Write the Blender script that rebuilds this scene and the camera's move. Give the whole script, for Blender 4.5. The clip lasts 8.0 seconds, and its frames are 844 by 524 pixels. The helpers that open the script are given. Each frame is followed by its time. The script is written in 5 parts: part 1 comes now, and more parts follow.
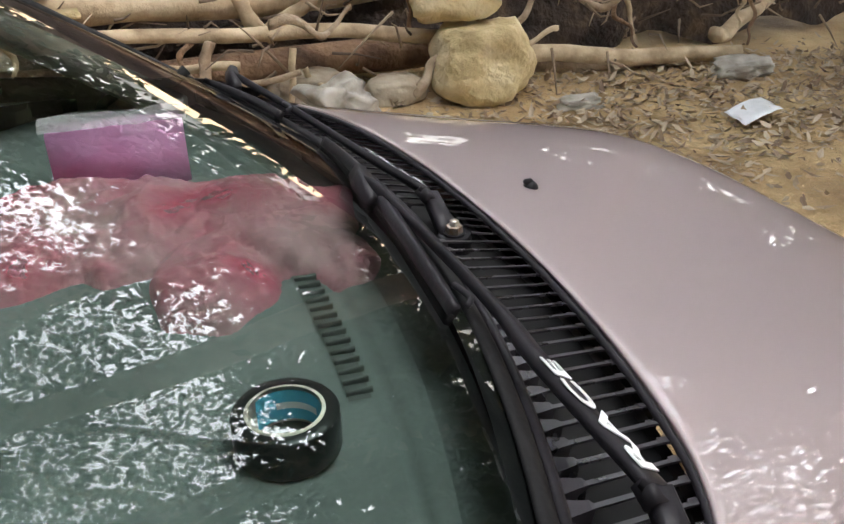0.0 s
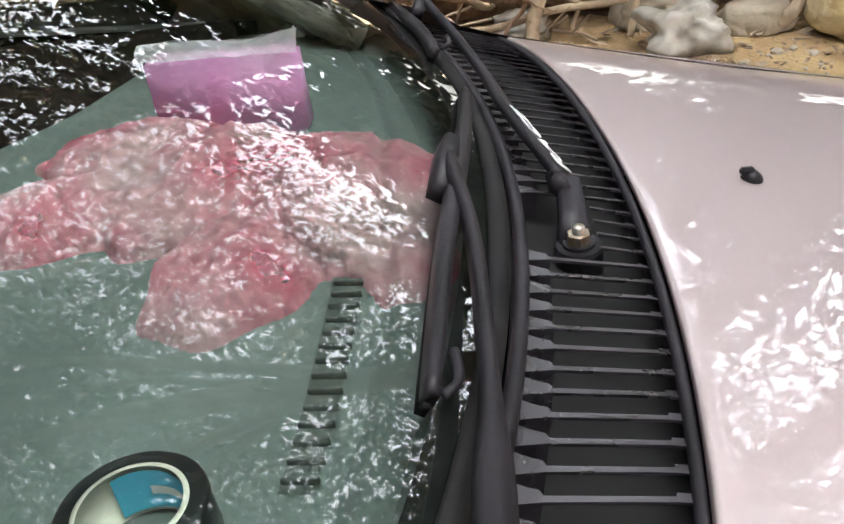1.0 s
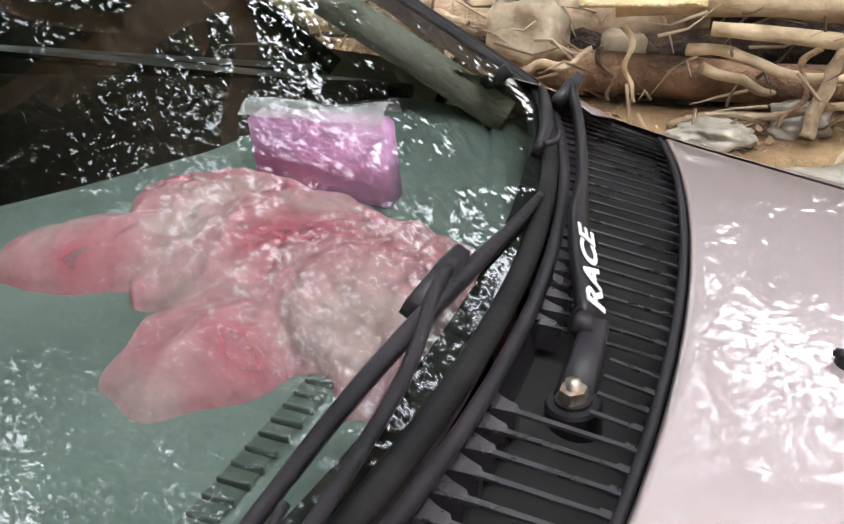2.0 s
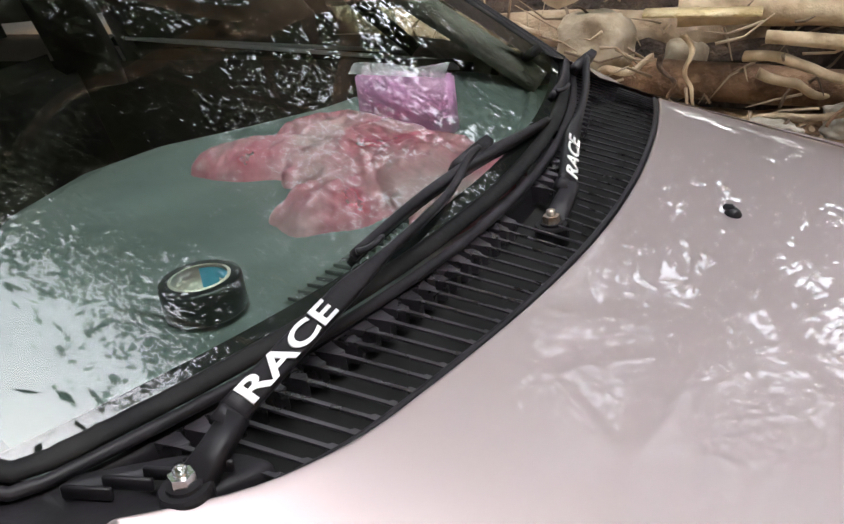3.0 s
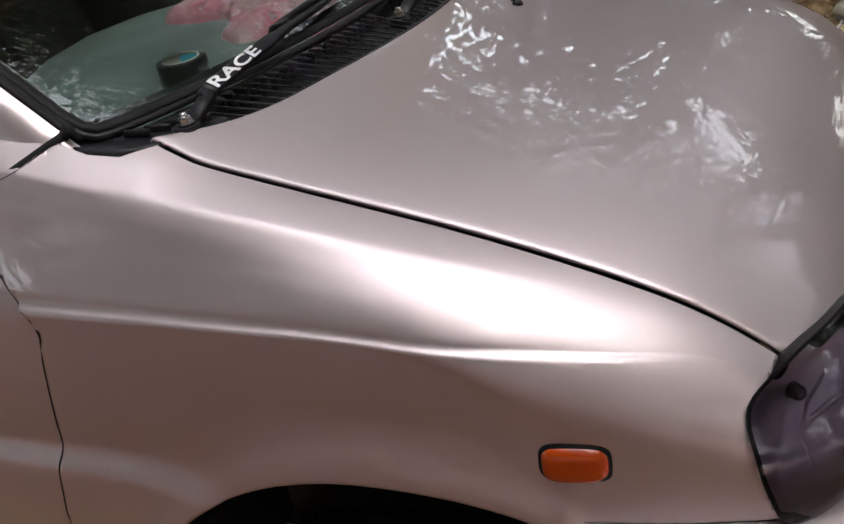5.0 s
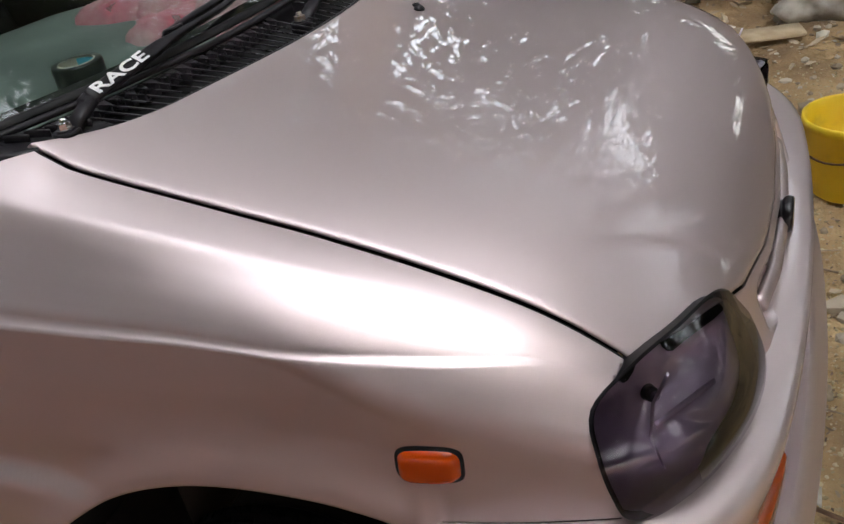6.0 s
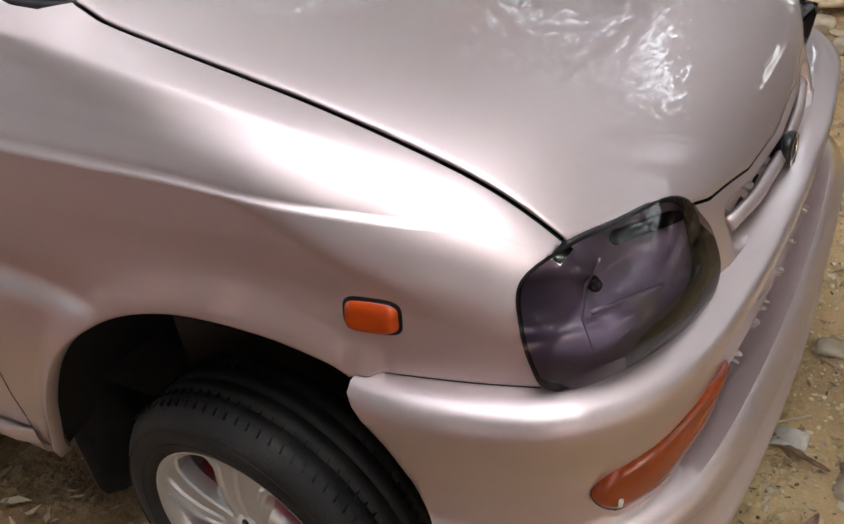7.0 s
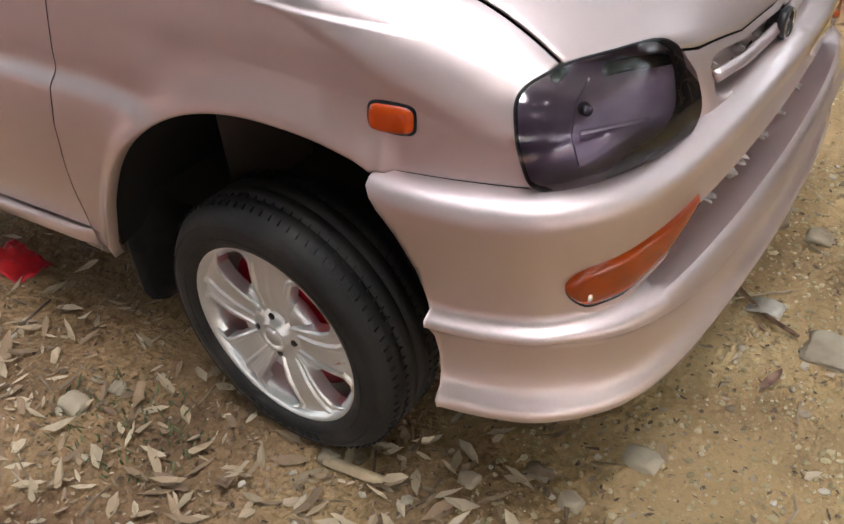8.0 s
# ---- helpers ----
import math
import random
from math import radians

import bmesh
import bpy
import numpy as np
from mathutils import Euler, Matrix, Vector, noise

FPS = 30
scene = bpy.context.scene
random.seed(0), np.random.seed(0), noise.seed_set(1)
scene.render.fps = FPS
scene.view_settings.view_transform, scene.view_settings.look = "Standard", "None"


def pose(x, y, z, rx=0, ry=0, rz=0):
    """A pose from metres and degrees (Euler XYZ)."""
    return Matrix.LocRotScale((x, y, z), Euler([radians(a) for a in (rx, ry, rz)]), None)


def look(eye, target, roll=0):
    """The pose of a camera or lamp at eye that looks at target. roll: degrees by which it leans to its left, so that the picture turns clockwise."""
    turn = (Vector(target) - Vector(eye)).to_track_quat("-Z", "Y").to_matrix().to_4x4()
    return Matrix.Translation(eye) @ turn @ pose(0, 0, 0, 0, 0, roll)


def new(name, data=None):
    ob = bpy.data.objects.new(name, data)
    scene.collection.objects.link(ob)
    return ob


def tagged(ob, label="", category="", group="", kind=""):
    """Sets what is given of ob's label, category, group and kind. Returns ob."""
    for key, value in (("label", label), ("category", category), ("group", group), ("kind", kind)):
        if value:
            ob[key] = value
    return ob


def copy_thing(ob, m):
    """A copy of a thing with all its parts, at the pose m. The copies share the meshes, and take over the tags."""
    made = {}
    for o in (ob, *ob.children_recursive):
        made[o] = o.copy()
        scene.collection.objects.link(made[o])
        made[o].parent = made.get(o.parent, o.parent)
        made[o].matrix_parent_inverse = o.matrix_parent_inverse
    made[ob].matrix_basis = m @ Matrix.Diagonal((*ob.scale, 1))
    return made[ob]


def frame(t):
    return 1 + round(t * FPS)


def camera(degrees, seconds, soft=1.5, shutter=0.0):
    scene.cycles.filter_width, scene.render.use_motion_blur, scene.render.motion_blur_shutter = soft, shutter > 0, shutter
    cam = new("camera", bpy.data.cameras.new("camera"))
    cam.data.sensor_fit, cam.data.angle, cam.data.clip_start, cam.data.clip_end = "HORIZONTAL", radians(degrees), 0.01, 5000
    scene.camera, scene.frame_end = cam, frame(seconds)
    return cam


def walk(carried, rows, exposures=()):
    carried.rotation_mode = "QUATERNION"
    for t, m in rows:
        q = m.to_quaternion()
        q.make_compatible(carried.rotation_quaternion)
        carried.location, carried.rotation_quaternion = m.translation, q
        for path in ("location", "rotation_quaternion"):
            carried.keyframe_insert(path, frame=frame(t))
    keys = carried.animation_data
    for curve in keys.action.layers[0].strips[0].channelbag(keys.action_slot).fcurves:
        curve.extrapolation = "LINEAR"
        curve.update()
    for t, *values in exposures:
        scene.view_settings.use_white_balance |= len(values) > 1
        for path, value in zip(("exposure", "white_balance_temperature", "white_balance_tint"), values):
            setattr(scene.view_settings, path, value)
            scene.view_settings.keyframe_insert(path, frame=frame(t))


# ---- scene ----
cam = camera(50.63, 8.0)
PATH = [
    (0.0, look((-0.520, -0.714, 1.437), (0.148, 0.888, 0.445), -1.2)),
    (0.3, look((-0.402, -0.652, 1.390), (0.020, 1.005, 0.352), -2.0)),
    (0.5, look((-0.338, -0.605, 1.381), (-0.045, 1.062, 0.312), -3.1)),
    (0.8, look((-0.268, -0.544, 1.366), (-0.211, 1.142, 0.291), -6.1)),
    (1.0, look((-0.236, -0.513, 1.351), (-0.382, 1.161, 0.268), -8.2)),
    (1.2, look((-0.200, -0.480, 1.328), (-0.533, 1.188, 0.268), -9.0)),
    (1.5, look((-0.124, -0.437, 1.330), (-0.429, 0.372, 0.827), -10.76)),
    (1.7, look((-0.098, -0.391, 1.328), (-0.437, 0.412, 0.837), -7.06)),
    (2.8, look((0.076, -0.648, 1.378), (-0.344, 0.160, 0.967), -7.38)),
    (3.0, look((0.126, -0.764, 1.378), (-0.318, 0.020, 0.945), -7.61)),
    (3.5, look((0.210, -0.927, 1.389), (-0.255, -0.176, 0.921), -7.58)),
    (4.0, look((0.375, -1.058, 1.391), (-0.087, -0.310, 0.914), -7.46)),
    (4.2, look((0.445, -1.140, 1.382), (-0.017, -0.398, 0.895), -8.62)),
    (5.3, look((0.491, -1.277, 1.379), (0.090, -0.509, 0.880), -13.53)),
    (5.5, look((0.498, -1.276, 1.381), (0.113, -0.501, 0.880), -12.99)),
    (6.0, look((0.603, -1.241, 1.381), (0.218, -0.472, 0.870), -11.46)),
    (6.5, look((0.734, -1.246, 1.366), (0.299, -0.510, 0.847), -10.20)),
    (7.0, look((0.782, -1.283, 1.325), (0.308, -0.590, 0.782), -8.50)),
    (7.5, look((0.843, -1.378, 1.303), (0.353, -0.716, 0.735), -6.13)),
    (8.0, look((0.932, -1.467, 1.293), (0.443, -0.837, 0.688), -5.68)),
]
walk(cam, PATH, exposures=((0.0, 2.75), (0.5, 3.05), (1.0, 3.1), (1.5, 3.25), (1.7, 3.2), (2.8, 2.9), (3.0, 2.7), (3.5, 1.97), (4.2, 1.85), (5.5, 2.1), (6.5, 2.25), (7.0, 2.45), (8.0, 2.85)))
import functools

# ---- light ----
world = bpy.data.worlds.new("sky")
scene.world = world
world.use_nodes = True
wn, wl = world.node_tree.nodes, world.node_tree.links
sky = wn.new("ShaderNodeTexSky")
sky.sky_type, sky.sun_disc = "NISHITA", False
sky.sun_elevation, sky.sun_rotation = radians(49), radians(118)
sky.dust_density, sky.air_density = 4.0, 1.2
wn["Background"].inputs["Strength"].default_value = 0.30
haze = wn.new("ShaderNodeHueSaturation")
haze.inputs["Saturation"].default_value = 0.25
wl.new(sky.outputs["Color"], haze.inputs["Color"])
wl.new(haze.outputs["Color"], wn["Background"].inputs["Color"])
sun = new("sun", bpy.data.lights.new("sun", "SUN"))
sun.data.energy, sun.data.angle, sun.data.color = 0.3, radians(50), (1.0, 0.97, 0.93)
sun.matrix_world = look((4.0, -2.2, 5.2), (0, 0, 0))


# ---- small helpers ----
def part(name, bm, material, parent=None, label="", smooth=True):
    """One mesh object, under a thing or a part."""
    me = bpy.data.meshes.new(name)
    bm.to_mesh(me)
    bm.free()
    me.polygons.foreach_set("use_smooth", [smooth] * len(me.polygons))
    me.materials.append(material)
    ob = new(name, me)
    if parent is not None:
        ob.parent = parent
    if label:
        ob["label"] = label
    return ob


def thing(name, at, label, category, rz=0.0, group="", kind=""):
    ob = new(name)
    ob.location, ob.rotation_euler = at, (0, 0, radians(rz))
    return tagged(ob, label, category, group, kind)


def lerp(x, xs, ys):
    return float(np.interp(x, xs, ys))


def ease(t):
    t = min(1.0, max(0.0, t))
    return t * t * (3 - 2 * t)


def sheet(f, us, vs, thick=0.0):
    """A grid of f(u, v); thick lets it go that far against its normals."""
    bm = bmesh.new()
    rows = [[bm.verts.new(f(u, v)) for v in vs] for u in us]
    for a, b in zip(rows, rows[1:]):
        for i in range(len(vs) - 1):
            quad = (a[i], a[i + 1], b[i + 1], b[i])
            try:
                bm.faces.new(quad)
            except ValueError:
                pass
    bmesh.ops.remove_doubles(bm, verts=bm.verts, dist=1e-5)
    bm.normal_update()
    if thick:
        bmesh.ops.solidify(bm, geom=bm.faces[:], thickness=thick)
    return bm


def facing(bm, way):
    """Turns all faces of an open sheet to the given way."""
    bm.normal_update()
    if sum(f.normal.dot(Vector(way)) * f.calc_area() for f in bm.faces) < 0:
        bmesh.ops.reverse_faces(bm, faces=bm.faces)
    return bm


def span(a, b, n):
    return [a + (b - a) * i / (n - 1) for i in range(n)]


def smooth_path(points, n, closed=False):
    """n points a span, on a Catmull-Rom curve through the given ones."""
    p = [Vector(q) for q in points]
    out = []
    m = len(p)
    for i in range(m if closed else m - 1):
        a, b, c, d = (p[(i + k) % m] if closed else p[min(max(i + k, 0), m - 1)] for k in (-1, 0, 1, 2))
        for k in range(n):
            t = k / n
            out.append(0.5 * (2 * b + (c - a) * t + (2 * a - 5 * b + 4 * c - d) * t * t + (3 * b - a - 3 * c + d) * t ** 3))
    return out if closed else out + [p[-1]]


def sharpened(bm, angle, within=lambda p: True):
    """Parts the faces along edges that are bent further than an angle."""
    bmesh.ops.split_edges(bm, edges=[e for e in bm.edges if len(e.link_faces) == 2 and e.calc_face_angle() > angle and within((e.verts[0].co + e.verts[1].co) / 2)])
    return bm


def tube(path, radius, sides=10, flat=1.0, up=(0, 0, 1), bm=None):
    """A tube along a path; radius a number or one for each point; flat squeezes it along up."""
    bm = bm or bmesh.new()
    rings = []
    n = len(path)
    for i, q in enumerate(path):
        q = Vector(q)
        d = (Vector(path[min(i + 1, n - 1)]) - Vector(path[max(i - 1, 0)])).normalized()
        side = d.cross(Vector(up))
        side = side.normalized() if side.length > 1e-4 else Vector((1, 0, 0))
        over = side.cross(d).normalized()
        r = radius[i] if isinstance(radius, (list, tuple)) else radius
        rings.append([bm.verts.new(q + side * r * math.cos(a) + over * r * flat * math.sin(a)) for a in (2 * math.pi * k / sides for k in range(sides))])
    for a, b in zip(rings, rings[1:]):
        for k in range(sides):
            bm.faces.new((a[k], a[(k + 1) % sides], b[(k + 1) % sides], b[k]))
    bm.faces.new(rings[0][::-1])
    bm.faces.new(rings[-1])
    return bm


def box(size, at=(0, 0, 0), bevel=0.0, turn=None, bm=None, seg=2):
    made = bm or bmesh.new()
    got = bmesh.ops.create_cube(made, size=1.0)["verts"]
    bmesh.ops.scale(made, vec=size, verts=got)
    if bevel:
        edges = list({e for v in got for e in v.link_edges})
        bmesh.ops.bevel(made, geom=edges, offset=bevel, segments=seg, affect="EDGES")
    m = Matrix.Translation(at) @ (turn.to_4x4() if turn else Matrix())
    if bm is None:
        bmesh.ops.transform(made, matrix=m, verts=made.verts)
    return made


def spun(profile, steps=48, axis=1, at=(0, 0, 0)):
    """A profile of (radius, along) turned round the given axis through at."""
    bm = bmesh.new()
    rings = []
    for k in range(steps):
        a = 2 * math.pi * k / steps
        ring = []
        for r, h in profile:
            c, s = r * math.cos(a), r * math.sin(a)
            v = (h, c, s) if axis == 0 else (c, h, s) if axis == 1 else (c, s, h)
            ring.append(bm.verts.new(Vector(v) + Vector(at)))
        rings.append(ring)
    for k in range(steps):
        a, b = rings[k], rings[(k + 1) % steps]
        for i in range(len(profile) - 1):
            bm.faces.new((a[i], a[i + 1], b[i + 1], b[i]))
    bmesh.ops.remove_doubles(bm, verts=bm.verts, dist=1e-6)
    bmesh.ops.recalc_face_normals(bm, faces=bm.faces)
    return bm


def bar(path, widths, thick, up, bm=None):
    """A flat bar with bevelled upper edges along a path."""
    bm = bm or bmesh.new()
    rings = []
    n = len(path)
    for i, q in enumerate(path):
        q = Vector(q)
        d = (Vector(path[min(i + 1, n - 1)]) - Vector(path[max(i - 1, 0)])).normalized()
        side = d.cross(Vector(up)).normalized()
        over = side.cross(d).normalized()
        w = widths[i] / 2
        rings.append([bm.verts.new(q + side * a * w + over * b * thick) for a, b in ((-1, -1), (-1, -0.25), (-0.72, 0), (0.72, 0), (1, -0.25), (1, -1))])
    for a, b in zip(rings, rings[1:]):
        for k in range(6):
            bm.faces.new((a[k], a[(k + 1) % 6], b[(k + 1) % 6], b[k]))
    bm.faces.new(rings[0][::-1])
    bm.faces.new(rings[-1])
    bmesh.ops.recalc_face_normals(bm, faces=bm.faces)
    return bm


# ---- materials ----
def shader(name, colour, rough=0.5, metal=0.0, **more):
    m = bpy.data.materials.new(name)
    m.use_nodes = True
    b = m.node_tree.nodes["Principled BSDF"]
    b.inputs["Base Color"].default_value = (*colour, 1)
    b.inputs["Roughness"].default_value, b.inputs["Metallic"].default_value = rough, metal
    for k, v in more.items():
        b.inputs[k.replace("_", " ")].default_value = v
    return m


def varied(m, colours, scale=8.0, detail=6.0, bump=0.0, bump_scale=60.0, rough=None, where=(0.35, 0.65), distance=0.01):
    """Noise between colours, and a fine relief, on a material."""
    n, l = m.node_tree.nodes, m.node_tree.links
    b = n["Principled BSDF"]
    co = n.new("ShaderNodeTexCoord")
    a = n.new("ShaderNodeTexNoise")
    a.inputs["Scale"].default_value, a.inputs["Detail"].default_value = scale, detail
    l.new(co.outputs["Object"], a.inputs["Vector"])
    ramp = n.new("ShaderNodeValToRGB")
    el = ramp.color_ramp.elements
    el[0].position, el[1].position = where
    el[0].color, el[1].color = (*colours[0], 1), (*colours[-1], 1)
    for i, c in enumerate(colours[1:-1]):
        e = el.new(where[0] + (where[1] - where[0]) * (i + 1) / (len(colours) - 1))
        e.color = (*c, 1)
    l.new(a.outputs["Fac"], ramp.inputs["Fac"])
    l.new(ramp.outputs["Color"], b.inputs["Base Color"])
    if rough:
        mr = n.new("ShaderNodeMapRange")
        mr.inputs["To Min"].default_value, mr.inputs["To Max"].default_value = rough
        l.new(a.outputs["Fac"], mr.inputs["Value"])
        l.new(mr.outputs["Result"], b.inputs["Roughness"])
    if bump:
        f = n.new("ShaderNodeTexNoise")
        f.inputs["Scale"].default_value, f.inputs["Detail"].default_value = bump_scale, 4.0
        l.new(co.outputs["Object"], f.inputs["Vector"])
        bp = n.new("ShaderNodeBump")
        bp.inputs["Strength"].default_value, bp.inputs["Distance"].default_value = bump, distance
        l.new(f.outputs["Fac"], bp.inputs["Height"])
        l.new(bp.outputs["Normal"], b.inputs["Normal"])
    return m


paint = varied(shader("champagne_paint", (0.64, 0.54, 0.52), 0.42, 0.94, Coat_Weight=1.0, Coat_Roughness=0.012),
               [(0.628, 0.519, 0.517), (0.668, 0.556, 0.551)], scale=1.6, detail=3, rough=(0.44, 0.50))
black = varied(shader("black_plastic", (0.02, 0.019, 0.022), 0.42, Specular_IOR_Level=0.22), [(0.011, 0.010, 0.012), (0.024, 0.021, 0.025)], scale=14, bump=0.15, bump_scale=180, distance=0.002, rough=(0.32, 0.5))
slat_black = varied(shader("slat_plastic", (0.04, 0.036, 0.042), 0.30, Specular_IOR_Level=0.9), [(0.022, 0.019, 0.023), (0.042, 0.037, 0.043)], scale=25, bump=0.1, bump_scale=400, distance=0.001, rough=(0.22, 0.34))
rubber = varied(shader("rubber", (0.02, 0.02, 0.02), 0.6, Specular_IOR_Level=0.2), [(0.006, 0.006, 0.007), (0.016, 0.015, 0.015)], scale=20, bump=0.2, bump_scale=150, distance=0.002)
tyre_mat = varied(shader("tyre_rubber", (0.02, 0.02, 0.02), 0.6, Specular_IOR_Level=0.4), [(0.006, 0.006, 0.007), (0.013, 0.0125, 0.013), (0.036, 0.032, 0.029)], scale=11, where=(0.30, 0.75), bump=0.35, bump_scale=120, distance=0.003)
# near-black for gaps, wells and openings: their shade is in this colour
dark = shader("cavity_shade", (0.003, 0.003, 0.003), 0.9)


def thin_glass(name, tint, ior=1.5, rough=0.0):
    """A thin pane: clear with a tint, and a mirror by Fresnel."""
    m = bpy.data.materials.new(name)
    m.use_nodes = True
    n, l = m.node_tree.nodes, m.node_tree.links
    n.remove(n["Principled BSDF"])
    clear, gloss, mix, fr = (n.new("ShaderNode" + k) for k in ("BsdfTransparent", "BsdfGlossy", "MixShader", "Fresnel"))
    clear.inputs["Color"].default_value, gloss.inputs["Roughness"].default_value, fr.inputs["IOR"].default_value = (*tint, 1), rough, ior
    l.new(fr.outputs["Fac"], mix.inputs["Fac"])
    l.new(clear.outputs["BSDF"], mix.inputs[1])
    l.new(gloss.outputs["BSDF"], mix.inputs[2])
    l.new(mix.outputs["Shader"], n["Material Output"].inputs["Surface"])
    return m


glass = thin_glass("windscreen_glass", (0.80, 0.90, 0.86), 1.8)
side_glass = thin_glass("side_glass", (0.62, 0.72, 0.68), 1.5)
alloy = varied(shader("silver_alloy", (0.72, 0.72, 0.73), 0.3, 0.75), [(0.64, 0.64, 0.65), (0.78, 0.78, 0.79)], scale=9, rough=(0.24, 0.40))
chrome = shader("chrome", (0.8, 0.8, 0.8), 0.12, 1.0)
steel = varied(shader("steel", (0.5, 0.45, 0.4), 0.35, 0.9), [(0.35, 0.22, 0.12), (0.6, 0.57, 0.52)], scale=120)
orange = shader("orange_lens", (0.44, 0.050, 0.003), 0.16, 0.0, Coat_Weight=0.3, Subsurface_Weight=0.0)
amber = shader("amber_lens", (0.27, 0.040, 0.003), 0.16, 0.0, Coat_Weight=0.3)
white_ink = shader("white_ink", (0.82, 0.82, 0.82), 0.5)
red_paint = shader("red_paint", (0.62, 0.012, 0.04), 0.4)
smoke = thin_glass("smoked_lens", (0.50, 0.455, 0.51), 1.6, 0.02)
reflector = varied(shader("lamp_reflector", (0.7, 0.65, 0.72), 0.2, 0.9), [(0.66, 0.58, 0.68), (0.82, 0.75, 0.84)], scale=12, rough=(0.30, 0.46))
bezel = shader("lamp_bezel", (0.008, 0.007, 0.009), 0.3)
lamp_grey = shader("lamp_grey", (0.10, 0.085, 0.11), 0.45)
ink_blue = shader("blue_label", (0.10, 0.50, 0.72), 0.5)
card = varied(shader("card", (0.7, 0.66, 0.55), 0.7), [(0.62, 0.58, 0.48), (0.76, 0.72, 0.62)], scale=30)
tape_black = shader("tape_vinyl", (0.012, 0.014, 0.014), 0.3)
film = varied(shader("pink_film", (0.82, 0.36, 0.40), 0.5, 0.0, Alpha=0.50), [(0.60, 0.10, 0.17), (0.66, 0.27, 0.32), (0.68, 0.42, 0.43)], scale=9, where=(0.34, 0.66), bump=0.8, bump_scale=34, distance=0.012)
magenta = varied(shader("magenta_pack", (0.72, 0.13, 0.52), 0.35), [(0.85, 0.34, 0.68), (0.90, 0.48, 0.80)], scale=12)
clear_film = shader("clear_film", (0.85, 0.82, 0.84), 0.25, 0.0, Alpha=0.35)
bark = varied(shader("bark", (0.3, 0.22, 0.15), 0.85), [(0.16, 0.11, 0.07), (0.34, 0.25, 0.165), (0.46, 0.37, 0.27)], scale=7, where=(0.3, 0.7), bump=0.7, bump_scale=35, distance=0.02)
bare_wood = varied(shader("bare_wood", (0.45, 0.34, 0.22), 0.75), [(0.28, 0.2, 0.12), (0.47, 0.36, 0.23), (0.6, 0.49, 0.33)], scale=9, where=(0.3, 0.7), bump=0.5, bump_scale=50, distance=0.01)
dark_bark = varied(shader("dark_bark", (0.16, 0.09, 0.055), 0.9), [(0.06, 0.035, 0.022), (0.19, 0.11, 0.065), (0.32, 0.2, 0.12)], scale=6, where=(0.3, 0.7), bump=0.9, bump_scale=30, distance=0.03)
# earth tone pushed near black for the shade under and between the logs
shaded_bank_mat = varied(shader("shaded_bank", (0.05, 0.032, 0.022), 0.95), [(0.016, 0.010, 0.008), (0.05, 0.032, 0.022), (0.12, 0.08, 0.05)], scale=6, where=(0.35, 0.75), bump=1.0, bump_scale=22, distance=0.05)
limestone = varied(shader("limestone", (0.55, 0.43, 0.23), 0.9), [(0.33, 0.25, 0.12), (0.58, 0.46, 0.25), (0.68, 0.58, 0.38)], scale=5, detail=9, where=(0.3, 0.65), bump=0.8, bump_scale=28, distance=0.03)
stone_mat = varied(shader("pale_stone", (0.45, 0.4, 0.32), 0.9), [(0.20, 0.15, 0.10), (0.36, 0.30, 0.22), (0.46, 0.40, 0.31)], scale=9, where=(0.3, 0.7), bump=0.6, bump_scale=40, distance=0.01)
yellow = varied(shader("yellow_plastic", (0.72, 0.47, 0.01), 0.4), [(0.5, 0.33, 0.03), (0.72, 0.48, 0.01), (0.76, 0.53, 0.02)], scale=7, where=(0.28, 0.5), rough=(0.35, 0.55))
wire_mat = shader("rusty_wire", (0.09, 0.05, 0.03), 0.7, 0.4)
chipped = varied(shader("chipped_plastic", (0.6, 0.58, 0.56), 0.45), [(0.30, 0.27, 0.26), (0.60, 0.57, 0.56)], scale=60)
paper = varied(shader("white_paper", (0.78, 0.79, 0.82), 0.7), [(0.7, 0.71, 0.74), (0.82, 0.83, 0.86)], scale=14)
plastic_bag = varied(shader("dirty_plastic", (0.45, 0.42, 0.38), 0.4), [(0.22, 0.19, 0.15), (0.5, 0.47, 0.42)], scale=10)
red_film = shader("red_wrapper", (0.6, 0.02, 0.03), 0.35)


def leafy(name, colours, rough=0.6):
    """Each leaf of a heap has its own shade."""
    m = shader(name, colours[0], rough)
    n, l = m.node_tree.nodes, m.node_tree.links
    geo, ramp = n.new("ShaderNodeNewGeometry"), n.new("ShaderNodeValToRGB")
    el = ramp.color_ramp.elements
    el[0].color, el[1].color = (*colours[0], 1), (*colours[-1], 1)
    for i, c in enumerate(colours[1:-1]):
        el.new((i + 1) / (len(colours) - 1)).color = (*c, 1)
    l.new(geo.outputs["Random Per Island"], ramp.inputs["Fac"])
    l.new(ramp.outputs["Color"], n["Principled BSDF"].inputs["Base Color"])
    return m


